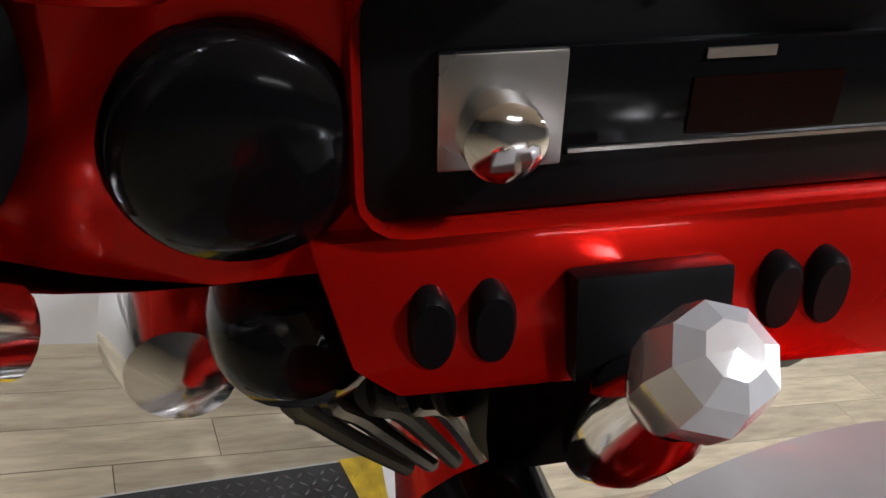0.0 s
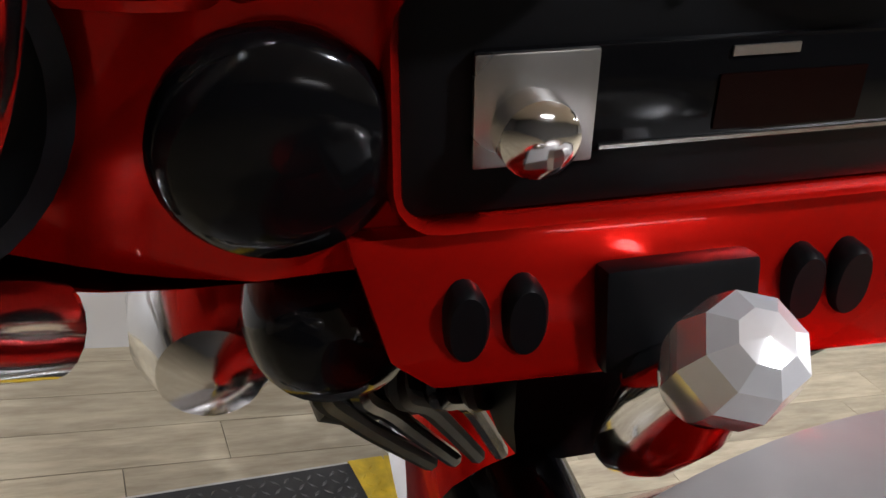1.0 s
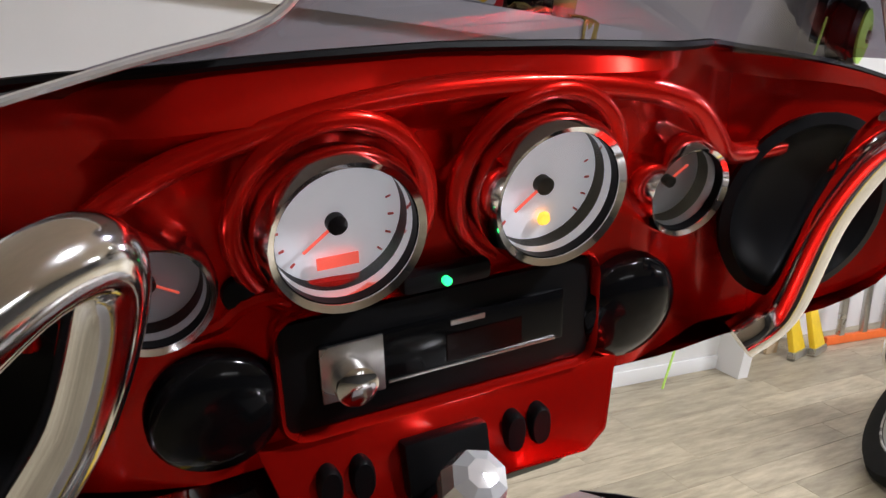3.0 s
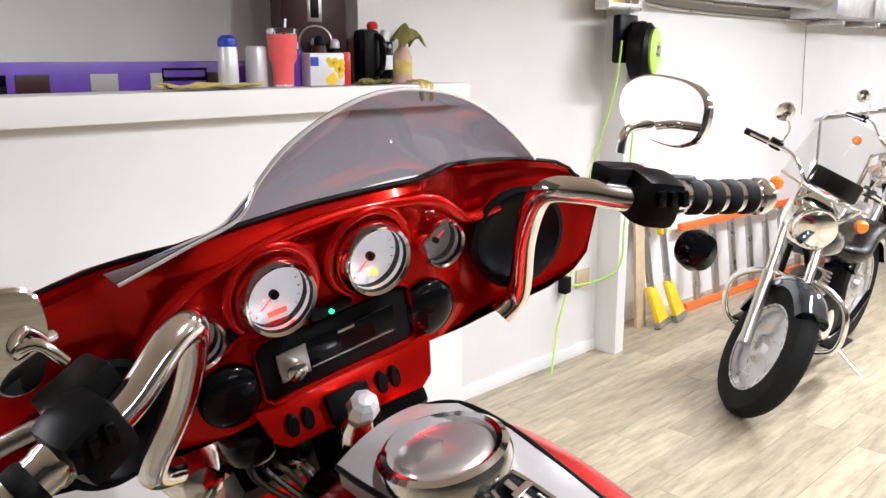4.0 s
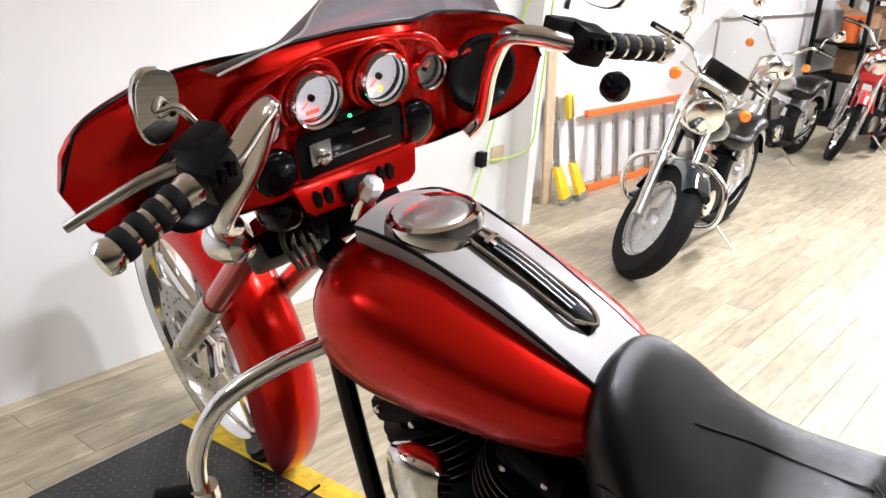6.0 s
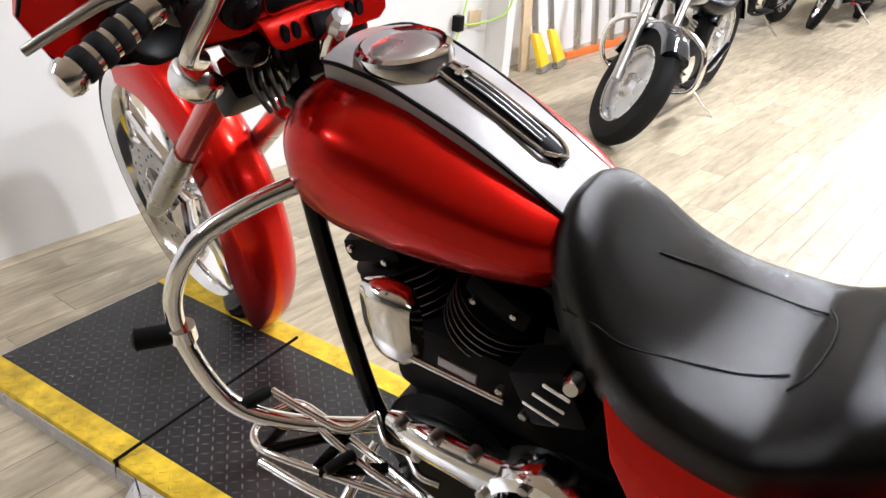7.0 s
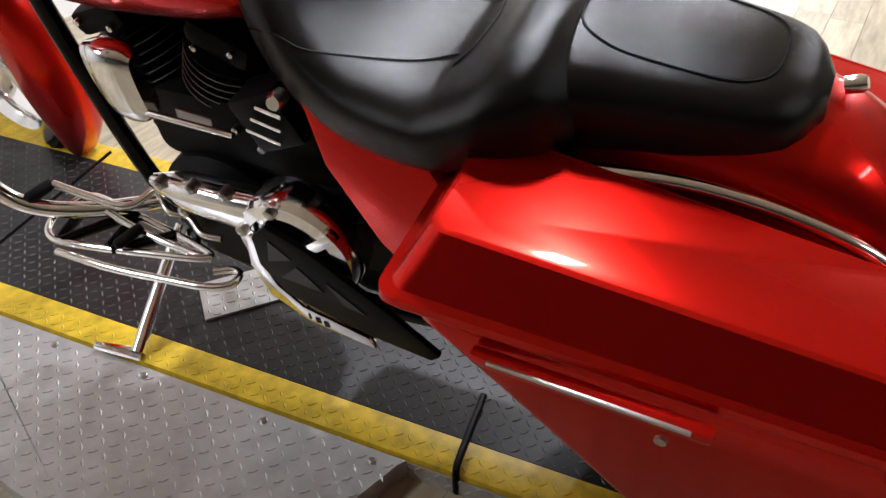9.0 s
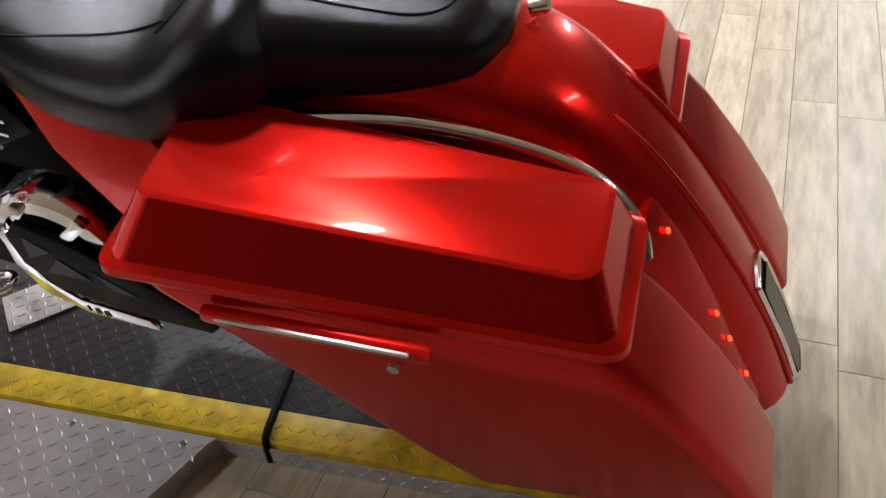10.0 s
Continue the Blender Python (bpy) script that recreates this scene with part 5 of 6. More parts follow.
    if guard:
        fp("nacelle", loft([(top.y - 0.06, 0.10, top.z + 0.02, 0.09, 0.12), (top.y + 0.04, 0.13, top.z, 0.10, 0.13), (top.y + 0.10, 0.11, top.z - 0.02, 0.09, 0.11)], 8, 24, 3), BRIGHT, "chrome fork nacelle")
    part("fuel_tank", loft([(0.52, 0.05, 0.68, 0.03, 0.04), (0.60, 0.10, 0.70, 0.06, 0.07), (0.75, 0.13, 0.72, 0.09, 0.08), (0.90, 0.11, 0.73, 0.09, 0.07), (0.98, 0.04, 0.73, 0.04, 0.04)], 16, 24, 2.4), paint, t, "painted fuel tank")
    zs = 0.62 if not dirt else 0.72
    part("seat", loft([(-0.18, 0.06, zs + 0.04, 0.03, 0.03), (-0.1, 0.11, zs + 0.04, 0.05, 0.05), (0.12, 0.13, zs + 0.03, 0.06, 0.05), (0.3, 0.15, zs - 0.02, 0.05, 0.06), (0.45, 0.13, zs, 0.05, 0.06), (0.56, 0.07, zs + 0.03, 0.03, 0.04)], 16, 22, 2.5), LEATHER, t, "black seat")
    for tilt in (22, -24):
        ax = Vector((0, math.sin(radians(tilt)), math.cos(radians(tilt))))
        c = part("cylinder", lathe([(0.05, 0), (0.05, 0.2)], (0, 0.72, 0.36), ax, 18), ENGINE if dress is not BRIGHT else SATIN, t, "finned cylinder")
        for k in range(8):
            part("fin", lathe([(0.078, 0), (0.078, 0.007)], Vector((0, 0.72, 0.36)) + ax * (0.04 + 0.022 * k), ax, 18), ENGINE if dress is not BRIGHT else SATIN, c)
        if dirt:
            break
    part("crankcase", box(0.24, 0.42, 0.22, (0, 0.68, 0.30), 0.05), ENGINE, t, "engine case")
    part("engine_cover", lathe([(0.08, 0), (0.08, 0.02), (0.05, 0.03)], (-0.12, 0.74, 0.3), (-1, 0, 0), 24), dress, t, "round engine cover")
    part("engine_cover", lathe([(0.06, 0), (0.06, 0.02), (0.03, 0.03)], (0.12, 0.66, 0.32), (1, 0, 0), 24), dress, t, "round engine cover")
    for s in (-1, 1):
        part("frame_tube", tube([(0.04 * s, wb - 0.44, 0.72), (0.09 * s, wb - 0.5, 0.45), (0.10 * s, wb - 0.62, 0.2), (0.11 * s, 0.4, 0.18), (0.12 * s, 0.05, R)], 0.016, 10), GLOSS if not dirt else paint, t, "frame tube")
    part("exhaust", tube([(0.10, 0.80, 0.4), (0.16, 0.85, 0.25), (0.17, 0.6, 0.2), (0.18, 0.1, 0.22), (0.19, -0.25, 0.24)], 0.032, 14), dress, t, "exhaust pipe")
    part("kickstand", tube([(-0.11, 0.62, 0.2), (-0.22, 0.6, 0.1), (-0.33, 0.58, 0.012)], (0.011, 0.009), 10), dress, t, "kickstand")
    part("kickstand_foot", box(0.05, 0.05, 0.016, (-0.345, 0.58, -0.03), 0.005), BLACK, t)
    for s in (-1, 1):
        part("footboard", box(0.09, 0.22, 0.015, (0.23 * s, 0.85, 0.26), 0.006), BLACK, t, "black footboard")
    if guard:
        part("engine_guard", tube([(0, 0.99, 0.56), (-0.14, 1.0, 0.57), (-0.27, 1.01, 0.50), (-0.30, 1.02, 0.38), (-0.26, 1.0, 0.26), (-0.12, 0.97, 0.20), (0, 0.96, 0.19), (0.12, 0.97, 0.20), (0.26, 1.0, 0.26), (0.30, 1.02, 0.38), (0.27, 1.01, 0.50), (0.14, 1.0, 0.57), (0, 0.99, 0.56)], 0.016, 12), BRIGHT, t, "chrome engine guard")
    if screen:
        sec = []
        for k in range(9):
            v = k / 8
            sec.append([Vector((0.24 * u * (1 - 0.35 * v ** 3), top.y + 0.10 + 0.04 - 0.10 * u * u - 0.14 * v, top.z - 0.02 + 0.50 * v)) for u in [i / 10 - 1 for i in range(21)]])
        sc = fp("windscreen", rings(sec, False, False), CLEAR, "clear touring windscreen")
        fp("screen_bar", tube([(0.24 * u, top.y + 0.095 - 0.10 * u * u, top.z + 0.13) for u in (-1, -0.5, 0, 0.5, 1)], 0.009, 10), SATIN, "metal screen bar", sc)
        fp("screen_bag", box(0.26, 0.05, 0.10, (0, top.y + 0.03, top.z + 0.19), 0.02, pose(0, 0, 0, 16)), BLACK, "black screen pouch", sc)
        for s in (-1, 1):
            fp("bracket", rod((0.10 * s, top.y + 0.02, top.z - 0.03), (0.16 * s, top.y + 0.08, top.z + 0.14), 0.008, n=8), BRIGHT, "", sc)
    return t


other_bike(pose(4.96, 1.38, 0, 0, -6, 92), DARKBLUE, "black cruiser motorcycle with a clear windscreen and disc wheels", steer=46, screen=True, guard=True, disc_wheel=True, R=0.33)
other_bike(pose(7.6, 1.78, 0, 0, -7, 84), SILVERPAINT, "silver and black cruiser motorcycle leaning on its stand", steer=24)
other_bike(pose(8.95, 1.36, 0, 0, -7, 84), REDPLASTIC, "small red trail motorcycle parked by the wall", steer=28, dirt=True, R=0.27, dress=SATIN)
other_bike(pose(9.9, 1.2, 0, 0, -6, 84), REDPLASTIC, "red trail motorcycle behind the others", steer=24, dirt=True, R=0.28, dress=SATIN)

# ---- on the counter ----
CZ = 1.521


def spot(x, y, z=CZ, turn=0):
    """A place on the counter, with the goods at their full size."""
    return pose(x, y, z, 0, 0, turn) @ Matrix.Scale(1.087, 4)


def can(name, x, y, r, h, body, label, cat="bottle", capm=None, caph=0.0, z=CZ, lid=0.6):
    t = thing(name, label, cat, spot(x, y, z))
    part("body", lathe([(r * 0.94, 0), (r, 0.006), (r, h - 0.012), (r * 0.9, h - 0.003), (r * lid, h)], n=28), body, t)
    if capm:
        part("cap", lathe([(r * lid, h), (r * lid * 1.05, h + caph * 0.2), (r * lid, h + caph * 0.7), (r * lid * 0.5, h + caph)], n=24), capm, t)
    return t


t = can("spray_can", 1.423, 2.185, 0.031, 0.125, STEELCAN, "pale aerosol can with a blue cap", "spray can", BLUE, 0.035, lid=0.9)
t = thing("tumbler", "coral insulated steel tumbler with a straw", "tumbler", spot(1.644, 2.185))
part("cup", lathe([(0.032, 0), (0.034, 0.01), (0.036, 0.07), (0.046, 0.09), (0.049, 0.165)], n=32), CORAL, t)
part("rim", lathe([(0.049, 0.165), (0.05, 0.17), (0.05, 0.183), (0.044, 0.186)], n=32), BRIGHT, t)
part("base_ring", lathe([(0.0325, -0.0005), (0.0335, 0.008)], n=32), BRIGHT, t)
part("straw", rod((0.012, 0, 0.18), (0.016, 0, 0.215), 0.004, n=8), STEELCAN, t)
can("jug", 1.569, 2.237, 0.034, 0.13, STEELCAN, "translucent pale plastic jug on the counter", "jug")
t = thing("wipes_box", "white and red wipes canister printed with yellow shapes", "container", spot(1.828, 2.185, turn=-8))
part("body", box(0.155, 0.08, 0.108, (0, 0, 0.054), 0.008), STEELCAN, t)
part("red_band", box(0.03, 0.0815, 0.112, (0.064, 0, 0.055), 0.006), REDPLASTIC, t)
for k in range(12):
    a = k * 0.7
    part("printed_shape", lathe([(0.011 + 0.003 * (k % 3), 0), (0.010, 0.0012)], (0.018 + 0.026 * math.sin(a * 1.7), -0.0402, 0.05 + 0.033 * math.cos(a)), (0, -1, 0), 10), YTOOL, t)
part("blue_print", box(0.03, 0.0815, 0.03, (-0.06, 0, 0.08), 0.002), BLUE, t)
can("bottle", 1.736, 2.245, 0.026, 0.12, PURPLE, "purple plastic bottle on the counter", capm=STEELCAN, caph=0.03)
can("bottle", 1.86, 2.26, 0.027, 0.135, WOODDARK, "dark brown bottle with a black top", capm=BLACK, caph=0.03)
can("bottle", 1.936, 2.26, 0.028, 0.125, GLOSS, "black detailing bottle with a white top", capm=STEELCAN, caph=0.03)
t = can("bottle", 2.141, 2.208, 0.03, 0.15, GLOSS, "black bottle with a pale label", capm=STEELCAN, caph=0.04)
part("label", lathe([(0.0305, 0), (0.0305, 0.05)], (0, 0, 0.05), n=28), STEELCAN, t)
t = thing("polisher", "black hand polisher standing on its end", "tool", spot(2.055, 2.215))
part("body", box(0.075, 0.07, 0.19, (0, 0, 0.095), 0.02), BLACK, t)
part("handle", tube([(0.01, -0.02, 0.17), (0.03, -0.05, 0.15), (0.03, -0.05, 0.06), (0.01, -0.03, 0.03)], 0.011, 10), GLOSS, t)
part("red_knob", lathe([(0.018, 0), (0.021, 0.014), (0.012, 0.026), (0, 0.027)], (0.02, -0.01, 0.19), n=20, caps=False), REDPLASTIC, t)


def cloth(name, cx, cy, cz, sx, sy, material, label, seed, hang=0.0, top=0.02):
    n = 14
    sec = []
    for i in range(n + 1):
        row = []
        for j in range(n + 1):
            u, v = i / n * 2 - 1, j / n * 2 - 1
            k = noise.noise(Vector((u * 1.7 + seed, v * 1.7, seed)))
            k2 = noise.noise(Vector((u * 4 + seed, v * 4, seed + 3)))
            z = cz + max(0.002, top * (0.5 + k) + 0.010 * k2)
            y = cy + sy * v * (1 + 0.15 * k)
            if hang and v < -0.4:
                z = cz - hang * (-0.4 - v) / 0.6 + 0.012 * k2
                y = cy - sy * 0.44 + 0.012 * k
            row.append(Vector((cx + sx * u * (1 + 0.25 * k2), y, z)))
        sec.append(row)
    back = [[p + Vector((0, 0.002, -0.002)) for p in r] for r in sec]
    bm = rings(sec, False, False)
    return solid(name, bm, material, label, "cloth")


cloth("cloth", 1.33, 2.13, CZ + 0.002, 0.17, 0.06, YCLOTH, "pale yellow cloth lying on the counter", 1.0)
cloth("cloth", 2.02, 2.14, CZ + 0.002, 0.07, 0.04, CLOTH, "olive cloth crumpled on the counter", 2.0)
t = thing("spray_bottle", "spray bottle with an olive rag thrown over it", "spray bottle", spot(2.228, 2.2))
part("body", lathe([(0.034, 0), (0.036, 0.01), (0.036, 0.09), (0.028, 0.115), (0.014, 0.13), (0.014, 0.15)], n=24), mat("pale_pink_fluid", (0.62, 0.42, 0.34), 0.25), t)
part("label", lathe([(0.0365, 0.03), (0.0365, 0.085)], n=24), YCLOTH, t)
rag = bmesh.new()
sec = []
for i in range(15):
    row = []
    for j in range(15):
        u, v = i / 7 - 1, j / 7 - 1
        r = math.hypot(u, v)
        k = noise.noise(Vector((u * 2, v * 2, 7)))
        row.append(Vector((0.02 + 0.06 * u + 0.015 * k, 0.05 * v, 0.215 - 0.055 * r ** 1.4 + 0.02 * k)))
    sec.append(row)
part("rag", rings(sec, False, False), CLOTH, t, "olive rag")
cloth("cloth", 2.25, 2.128, CZ + 0.002, 0.035, 0.10, YCLOTH, "pale olive cloth hanging over the counter edge", 5.0, 0.07, 0.015)
t = thing("loudspeaker", "dark cherry wood loudspeaker behind the counter", "loudspeaker", pose(1.96, 2.46, CZ - 0.25, 0, 0, -26) @ Matrix.Scale(1.12, 4))
part("cabinet", box(0.22, 0.26, 0.80, (0, 0, 0.40), 0.006), WOODDARK, t)
for z, r in ((0.56, 0.055), (0.36, 0.055)):
    part("driver", lathe([(r * 1.1, 0), (r * 1.1, 0.006), (r, 0.008), (r * 0.9, -0.004), (r * 0.4, -0.012), (r * 0.3, 0.004), (0, 0.008)], (0, -0.131, z), (0, -1, 0), 32, caps=False), SATIN, t, "silver speaker cone")
    part("tweeter_plate", box(0.05, 0.008, 0.09, (0, -0.132, z + 0.115), 0.003), SATIN, t)
    part("tweeter", box(0.028, 0.004, 0.062, (0, -0.137, z + 0.115), 0.002), BLACK, t)
t = thing("creeper_boards", "purple and grey printed boards leaning behind the counter", "boards", pose(1.13, 2.32, 1.5))
part("board", box(0.88, 0.02, 0.11, (0, 0, 0.055), 0.004), PURPLE, t)
for x0, w, m_ in ((-0.30, 0.10, WOODDARK), (-0.08, 0.09, GREY), (0.10, 0.05, GREY), (-0.40, 0.05, GLOSS), (0.34, 0.12, WOODDARK)):
    part("printed_patch", box(w, 0.003, 0.055, (x0, -0.0115, 0.045), 0.001), m_, t)
for k in range(2):
    part("frame_strip", tube([(0.12, -0.014, 0.02 + 0.035 * k), (0.28, -0.014, 0.02 + 0.035 * k), (0.28, -0.014, 0.05 + 0.035 * k), (0.12, -0.014, 0.05 + 0.035 * k), (0.12, -0.014, 0.02 + 0.035 * k)], 0.004, 6, 0), GLOSS, t)
t = thing("wall_bracket", "black television arm on the wall above the counter", "bracket", pose(2.36, 2.29, 2.02))
part("arm", box(0.62, 0.06, 0.05, (-0.05, -0.08, 0.0), 0.008), BLACK, t)
part("post", box(0.10, 0.12, 0.10, (0.10, -0.055, -0.045), 0.01), WOODDARK, t)
part("cable", tube([(-0.35, -0.06, -0.03), (-0.1, -0.1, -0.07), (0.25, -0.06, -0.03), (0.45, -0.02, 0.03)], 0.006, 8), BLACK, t)

# ---- wall end with reel and boxes ----
t = thing("hose_reel", "black cord reel with a lime green face on the wall end", "cord reel", pose(3.78, 2.13, 1.65, 0, 0, 0))
part("drum", lathe([(0.10, 0.0), (0.148, 0.02), (0.15, 0.07), (0.14, 0.085), (0.142, 0.10), (0.12, 0.12)], (-0.03, 0, 0), (0.35, -1, 0), 40), BLACK, t, "black drum")
part("face", lathe([(0.112, 0.12), (0.116, 0.132), (0.09, 0.142), (0.045, 0.146), (0.04, 0.14), (0.0, 0.141)], (-0.03, 0, 0), (0.35, -1, 0), 40, caps=False), LIME, t, "lime green face")
part("hub", lathe([(0.03, 0.14), (0.026, 0.155), (0, 0.157)], (-0.03, 0, 0), (0.35, -1, 0), 24, caps=False), SATIN, t)
part("mount", box(0.16, 0.05, 0.24, (-0.08, 0.0, 0.06), 0.015), BLACK, t)
solid("extension_cord", tube([(3.60, 2.08, 1.70), (3.58, 2.10, 1.45), (3.54, 2.2, 1.02), (3.52, 2.26, 0.62), (3.44, 2.25, 0.42), (3.34, 2.23, 0.23), (3.22, 2.17, 0.02)], 0.0055, 8), LIME, "lime green extension cord hanging from the reel", "cord")
solid("extension_cord", tube([(3.79, 2.10, 1.50), (3.775, 2.11, 1.15), (3.76, 2.12, 0.75), (3.73, 2.13, 0.50), (3.58, 2.25, 0.42), (3.46, 2.275, 0.44)], 0.0055, 8), LIME, "lime green cord looped to the outlet", "cord")
t = thing("outlet", "black power adapter in a wall outlet", "outlet", pose(3.44, 2.29, 0.44))
part("adapter", box(0.055, 0.05, 0.09, (0, -0.025, 0), 0.008), BLACK, t)
part("plate", box(0.12, 0.006, 0.10, (0.19, -0.003, 0.0), 0.003), WOODLIGHT, t)
t = thing("junction_box", "grey steel junction box on the wall", "electrical box", pose(3.42, 2.262, 2.0))
part("box", box(0.17, 0.06, 0.10, (0, 0, 0), 0.004), SATIN, t)
part("conduit", rod((0.02, 0, 0.05), (0.02, 0, 0.36), 0.012, n=10), SATIN, t)
t = thing("breaker_box", "open steel electrical cabinet on the wall end", "electrical box", pose(3.665, 2.13, 1.95))
bm = frame_ring(-0.15, 0.15, -0.10, 0.10, 0.035, 0.06, -0.02, 0.006)
part("frame", bm, SATIN, t)
part("back", box(0.29, 0.01, 0.19, (0, 0.055, 0)), WOODLIGHT, t)
part("yellow_strip", box(0.10, 0.02, 0.16, (-0.06, 0.03, 0.0), 0.005), YTOOL, t)
for k, (zc, dy) in enumerate(((2.02, 0.0), (1.96, 0.03))):
    solid("conduit", tube([(3.86, 2.25 + dy, zc), (4.2, 2.36 + dy, zc - 0.02), (4.8, 2.41, zc - 0.06), (7.2, 2.42, zc - 0.08), (13.4, 2.42, zc - 0.1)], 0.012, 8, 4), SATIN, "grey conduit along the wall", kind="structure")

# ---- ducts ----
DY = 2.2
t = thing("air_duct", "galvanised air duct hanging along the wall", "duct", pose(0, 0, 0))
part("round_duct", lathe([(0.135, 0), (0.138, 0.01), (0.135, 0.02), (0.135, 0.95), (0.139, 0.96), (0.135, 0.97), (0.135, 1.74), (0.142, 1.75), (0.142, 1.79)], (4.36, DY - 0.03, 2.08), (1, 0, 0), 40), GALV, t, "round spiral duct")
for k in range(10):
    x0 = 6.16 + 0.72 * k
    part("duct_section", box(0.712, 0.30, 0.30, (x0 + 0.355, DY, 2.05), 0.004), GALV, t)
    part("flange", box(0.014, 0.33, 0.33, (x0, DY, 2.05), 0.002), GALV, t)
    part("hanger", box(0.02, 0.003, CEIL - 2.18, (x0 + 0.05, DY - 0.168, (CEIL + 2.18) / 2)), SATIN, t)
    part("bracket", box(0.05, 0.26, 0.03, (x0 + 0.3, DY + 0.03, 1.86), 0.003), SATIN, t)
solid("hanging_wire", tube([(6.6, 2.43, 1.92), (6.62, 2.43, 1.6), (6.64, 2.43, 1.4), (6.66, 2.43, 1.18)], 0.004, 6), SATIN, "thin grey wire hanging down the wall", "wire")
solid("pipe_frame", tube([(6.97, 2.40, 0.0), (6.97, 2.40, 1.12), (7.02, 2.40, 1.15), (9.8, 2.40, 1.15)], 0.012, 8, 0), SATIN, "thin steel pipe frame against the wall", "pipe")

# ---- leaning along the wall ----
t = thing("ladder", "orange and aluminium ladder standing on its side against the wall", "ladder", pose(4.8, 2.30, 0, -8, 0, -2))
for z in (0.025, 0.55):
    part("rail", box(2.25, 0.035, 0.05, (1.12, 0, z), 0.008), ORANGE, t, "orange ladder rail")
for k in range(9):
    part("rung", box(0.055, 0.03, 0.49, (0.15 + 0.243 * k, 0, 0.288), 0.008), SATIN, t, "aluminium rung")
for x, h in ((4.40, 0.0), (4.60, 0.0)):
    t = thing("floor_squeegee", "yellow floor scraper leaning on the wall", "scraper", pose(x, 2.27, 0.0, -9, 0, 12) @ Matrix.Scale(1.12, 4), "floor scrapers")
    part("blade_holder", slab([(-0.075, -0.05, 0.03), (0.075, -0.05, 0.03), (0.05, 0, 0.22), (-0.045, 0, 0.22)], (0, 0.03, 0), bevel=0.006), YTOOL, t, "yellow plastic blade holder")
    part("bristle", box(0.16, 0.04, 0.035, (0, -0.036, 0.018), 0.003), SATIN, t)
    part("pole", rod((0.005, 0.015, 0.18), (0.02, 0.02, 0.62), 0.02, n=12), SATIN, t)
    part("socket", box(0.10, 0.03, 0.15, (0.02, 0.02, 0.56), 0.008), YTOOL if x > 4.5 else SATIN, t)
solid("plywood_board", box(0.10, 0.02, 1.0, (4.30, 2.36, 0.5), 0.002, pose(0, 0, 0, -4)), WOODLIGHT, "raw plywood strip leaning on the wall", "board")
solid("plywood_board", box(0.14, 0.02, 0.7, (4.13, 2.40, 0.35), 0.002, pose(0, 0, 0, -3)), WOODLIGHT, "raw plywood offcut leaning on the wall", "board")

# ---- far end of the shop ----
t = thing("storage_shelf", "black steel shelf loaded with boxes", "shelf", pose(10.6, 2.05, 0) @ Matrix.Scale(1.12, 4))
for z in (0.02, 0.45, 0.78):
    part("shelf_board", box(2.2, 0.5, 0.03, (0, 0, z), 0.004), BLACK, t)
for x in (-1.08, 0, 1.08):
    for y in (-0.23, 0.23):
        part("upright", box(0.04, 0.04, 1.5, (x, y, 0.75)), BLACK, t)
for x, y, z, a, b, c, r, lab in ((9.98, 2.0, 0.891, 0.42, 0.34, 0.30, 8, "open brown cardboard box on the shelf"), (10.6, 2.05, 0.891, 0.4, 0.35, 0.24, -4, "brown cardboard box on the shelf"), (11.25, 2.05, 0.891, 0.36, 0.35, 0.34, 3, "tall cardboard box on the shelf"), (10.15, 2.0, 0.521, 0.5, 0.36, 0.26, 0, "flat cardboard box on the lower shelf")):
    t = thing("cardboard_box", lab, "box", pose(x, y, z, 0, 0, r))
    part("carton", box(a, b, c, (0, 0, c / 2), 0.004), CARD, t)
    for s in (-1, 1):
        part("flap", box(a, b * 0.46, 0.006, (0, s * b * 0.62, c + 0.05), 0, pose(0, 0, 0, 35 * s)), CARD, t)
t = thing("bucket", "orange plastic bucket on the shelf", "bucket", pose(9.55, 1.95, 0.891))
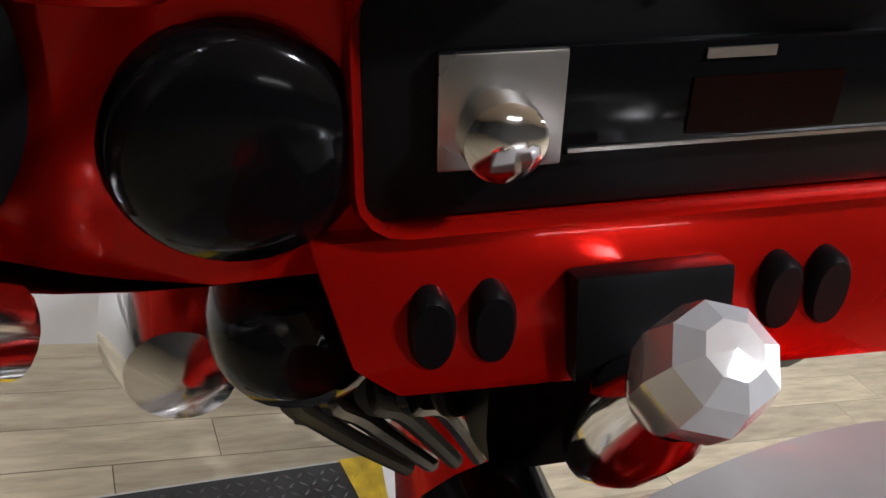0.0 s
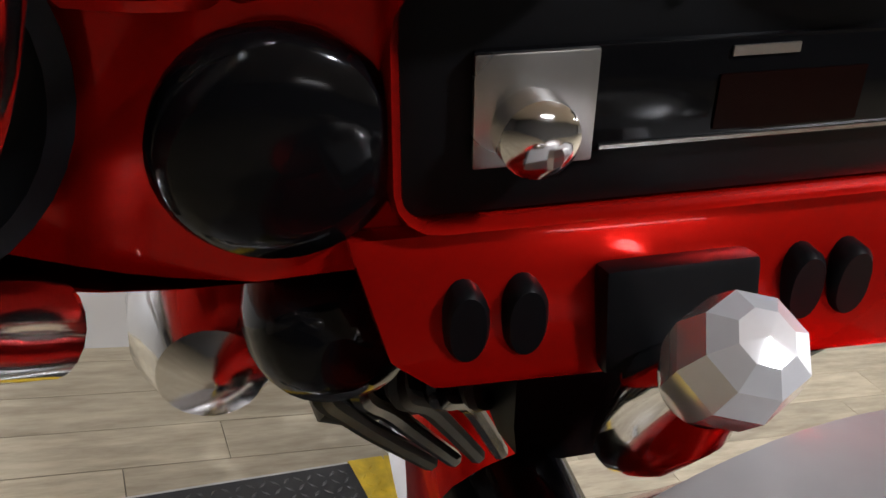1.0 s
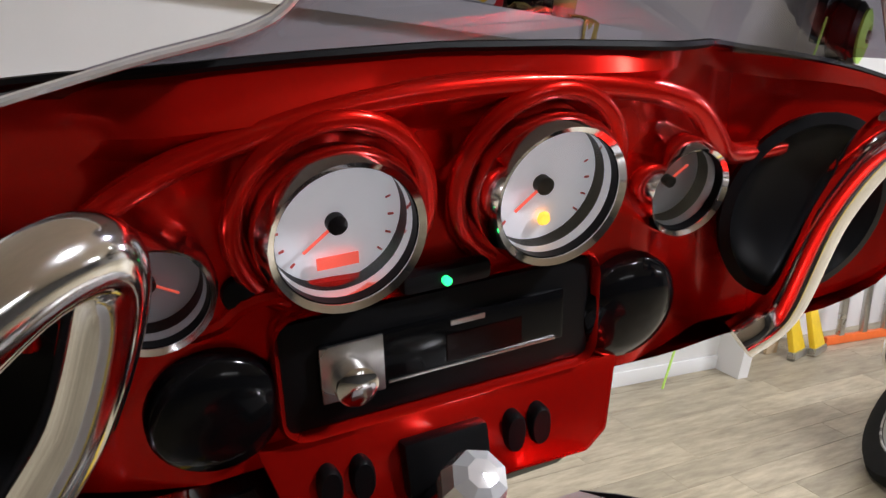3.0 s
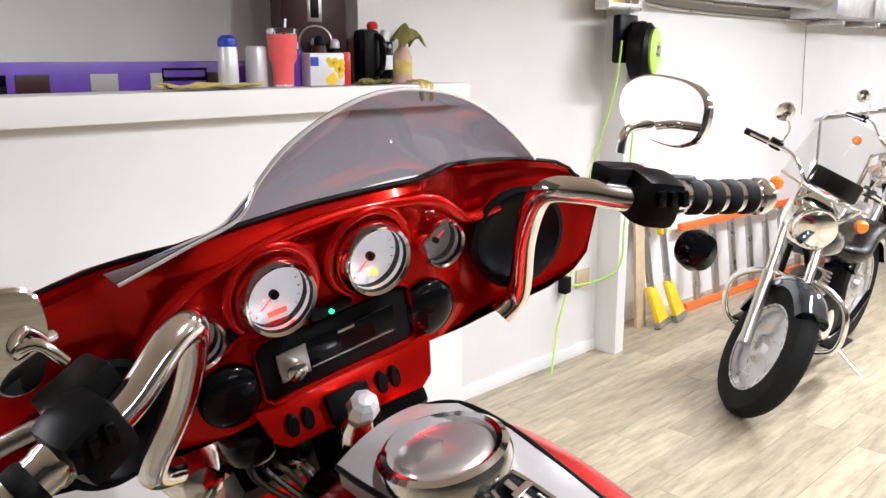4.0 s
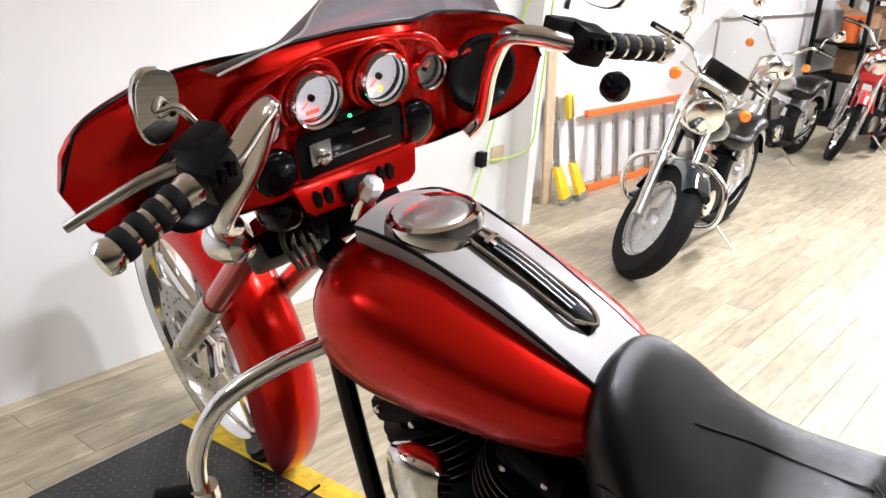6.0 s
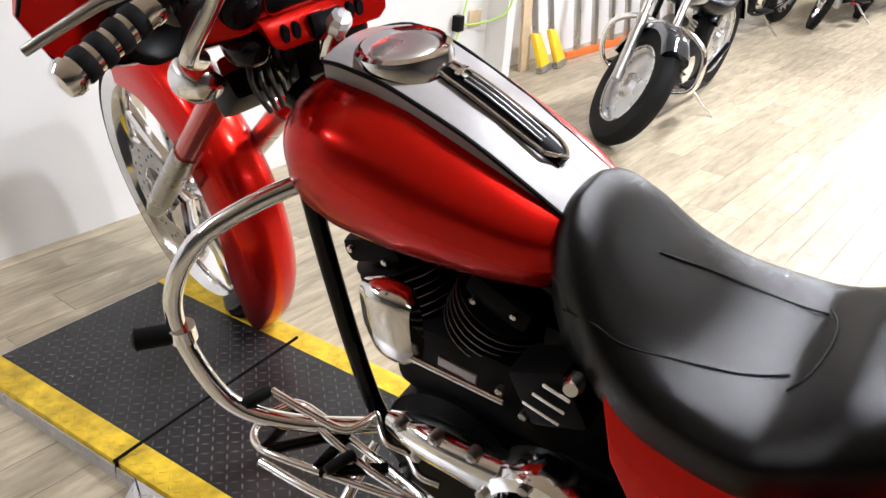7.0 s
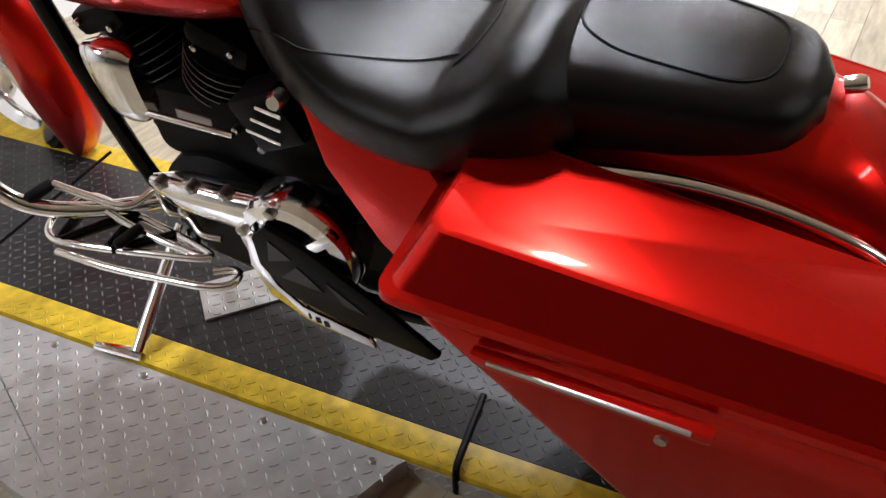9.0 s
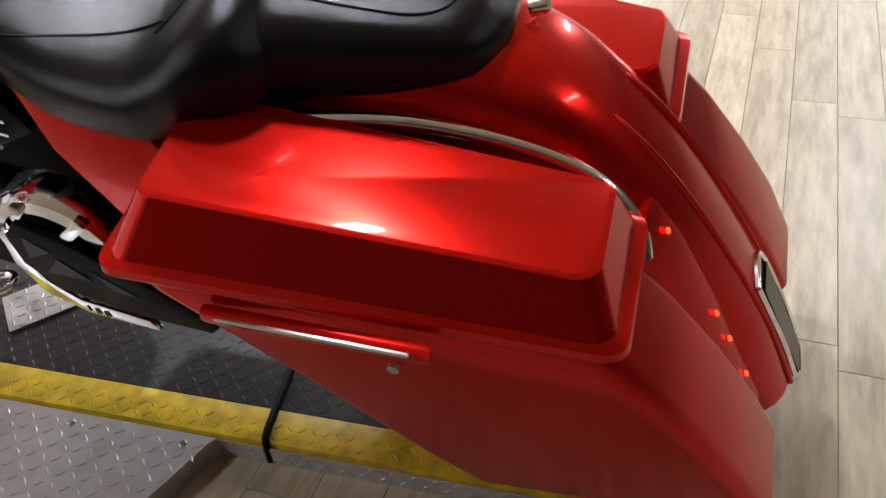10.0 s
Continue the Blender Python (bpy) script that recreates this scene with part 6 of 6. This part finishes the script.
part("pail", lathe([(0.10, 0), (0.13, 0.26), (0.135, 0.27), (0.125, 0.27), (0.095, 0.02)], n=28, caps=False), ORANGE, t)
part("base", lathe([(0.10, 0.0), (0.10, 0.01)], n=28), ORANGE, t)
for x in (9.5, 9.78):
    tagged(part("paint_tin", lathe([(0.075, 0), (0.078, 0.005), (0.078, 0.15), (0.08, 0.155)], (x, 1.82, 0.891), n=24), SATIN), "round steel tin on the shelf", "tin")
t = thing("black_bin", "black plastic crate on top of the stack", "crate", pose(11.25, 2.05, 1.3))
part("crate", box(0.5, 0.36, 0.24, (0, 0, 0.12), 0.02), BLACK, t)
cloth("plastic_bag", 11.5, 2.05, 1.54, 0.25, 0.2, mat("pale_plastic_film", (0.6, 0.68, 0.7), 0.3), "pale blue plastic bag on the crate", 9.0, 0, 0.12)
part("stand_block", box(0.6, 0.4, 0.25, (11.3, 2.05, 1.42), 0.01), CARD)
tagged(bpy.data.objects["stand_block"], "brown carton on top of the shelf", "box")

# ---- floor planks ----
PW, PL = 0.135, 1.1
rng = random.Random(4)
near, far_v, far_f = [], [], []
j = 0
y = -6.0
while y < 3.2:
    x = -4.6 - rng.random() * PL
    while x < 13.6:
        if -0.6 < x < 4.6 and -2.35 < y < 2.1 and len(near) < 300:
            near.append((x, y))
        else:
            k = len(far_v)
            x1, y1, x0 = min(x + PL - 0.0015, 13.6), y + PW - 0.0015, max(x, -4.6)
            far_v += [(x0, y, -0.0005), (x1, y, -0.0005), (x1, y1, -0.0005), (x0, y1, -0.0005)]
            far_f.append((k, k + 1, k + 2, k + 3))
        x += PL
    y += PW
rest = bpy.data.meshes.new("plank_field")
rest.from_pydata(far_v, [], far_f)
rest.materials.append(VINYL)
rest_ob = new("plank_field", rest)
rest_ob.parent = floor
tagged(rest_ob, kind="stuff")
pm = part("plank", box(PL - 0.0015, PW - 0.0015, 0.005, (PL / 2, PW / 2, -0.003), 0.0006, seg=1), VINYL, floor)
pm.location = (*near[0], 0)
for x, y in near[1:]:
    o = same(pm, Matrix.Translation((x, y, 0)))
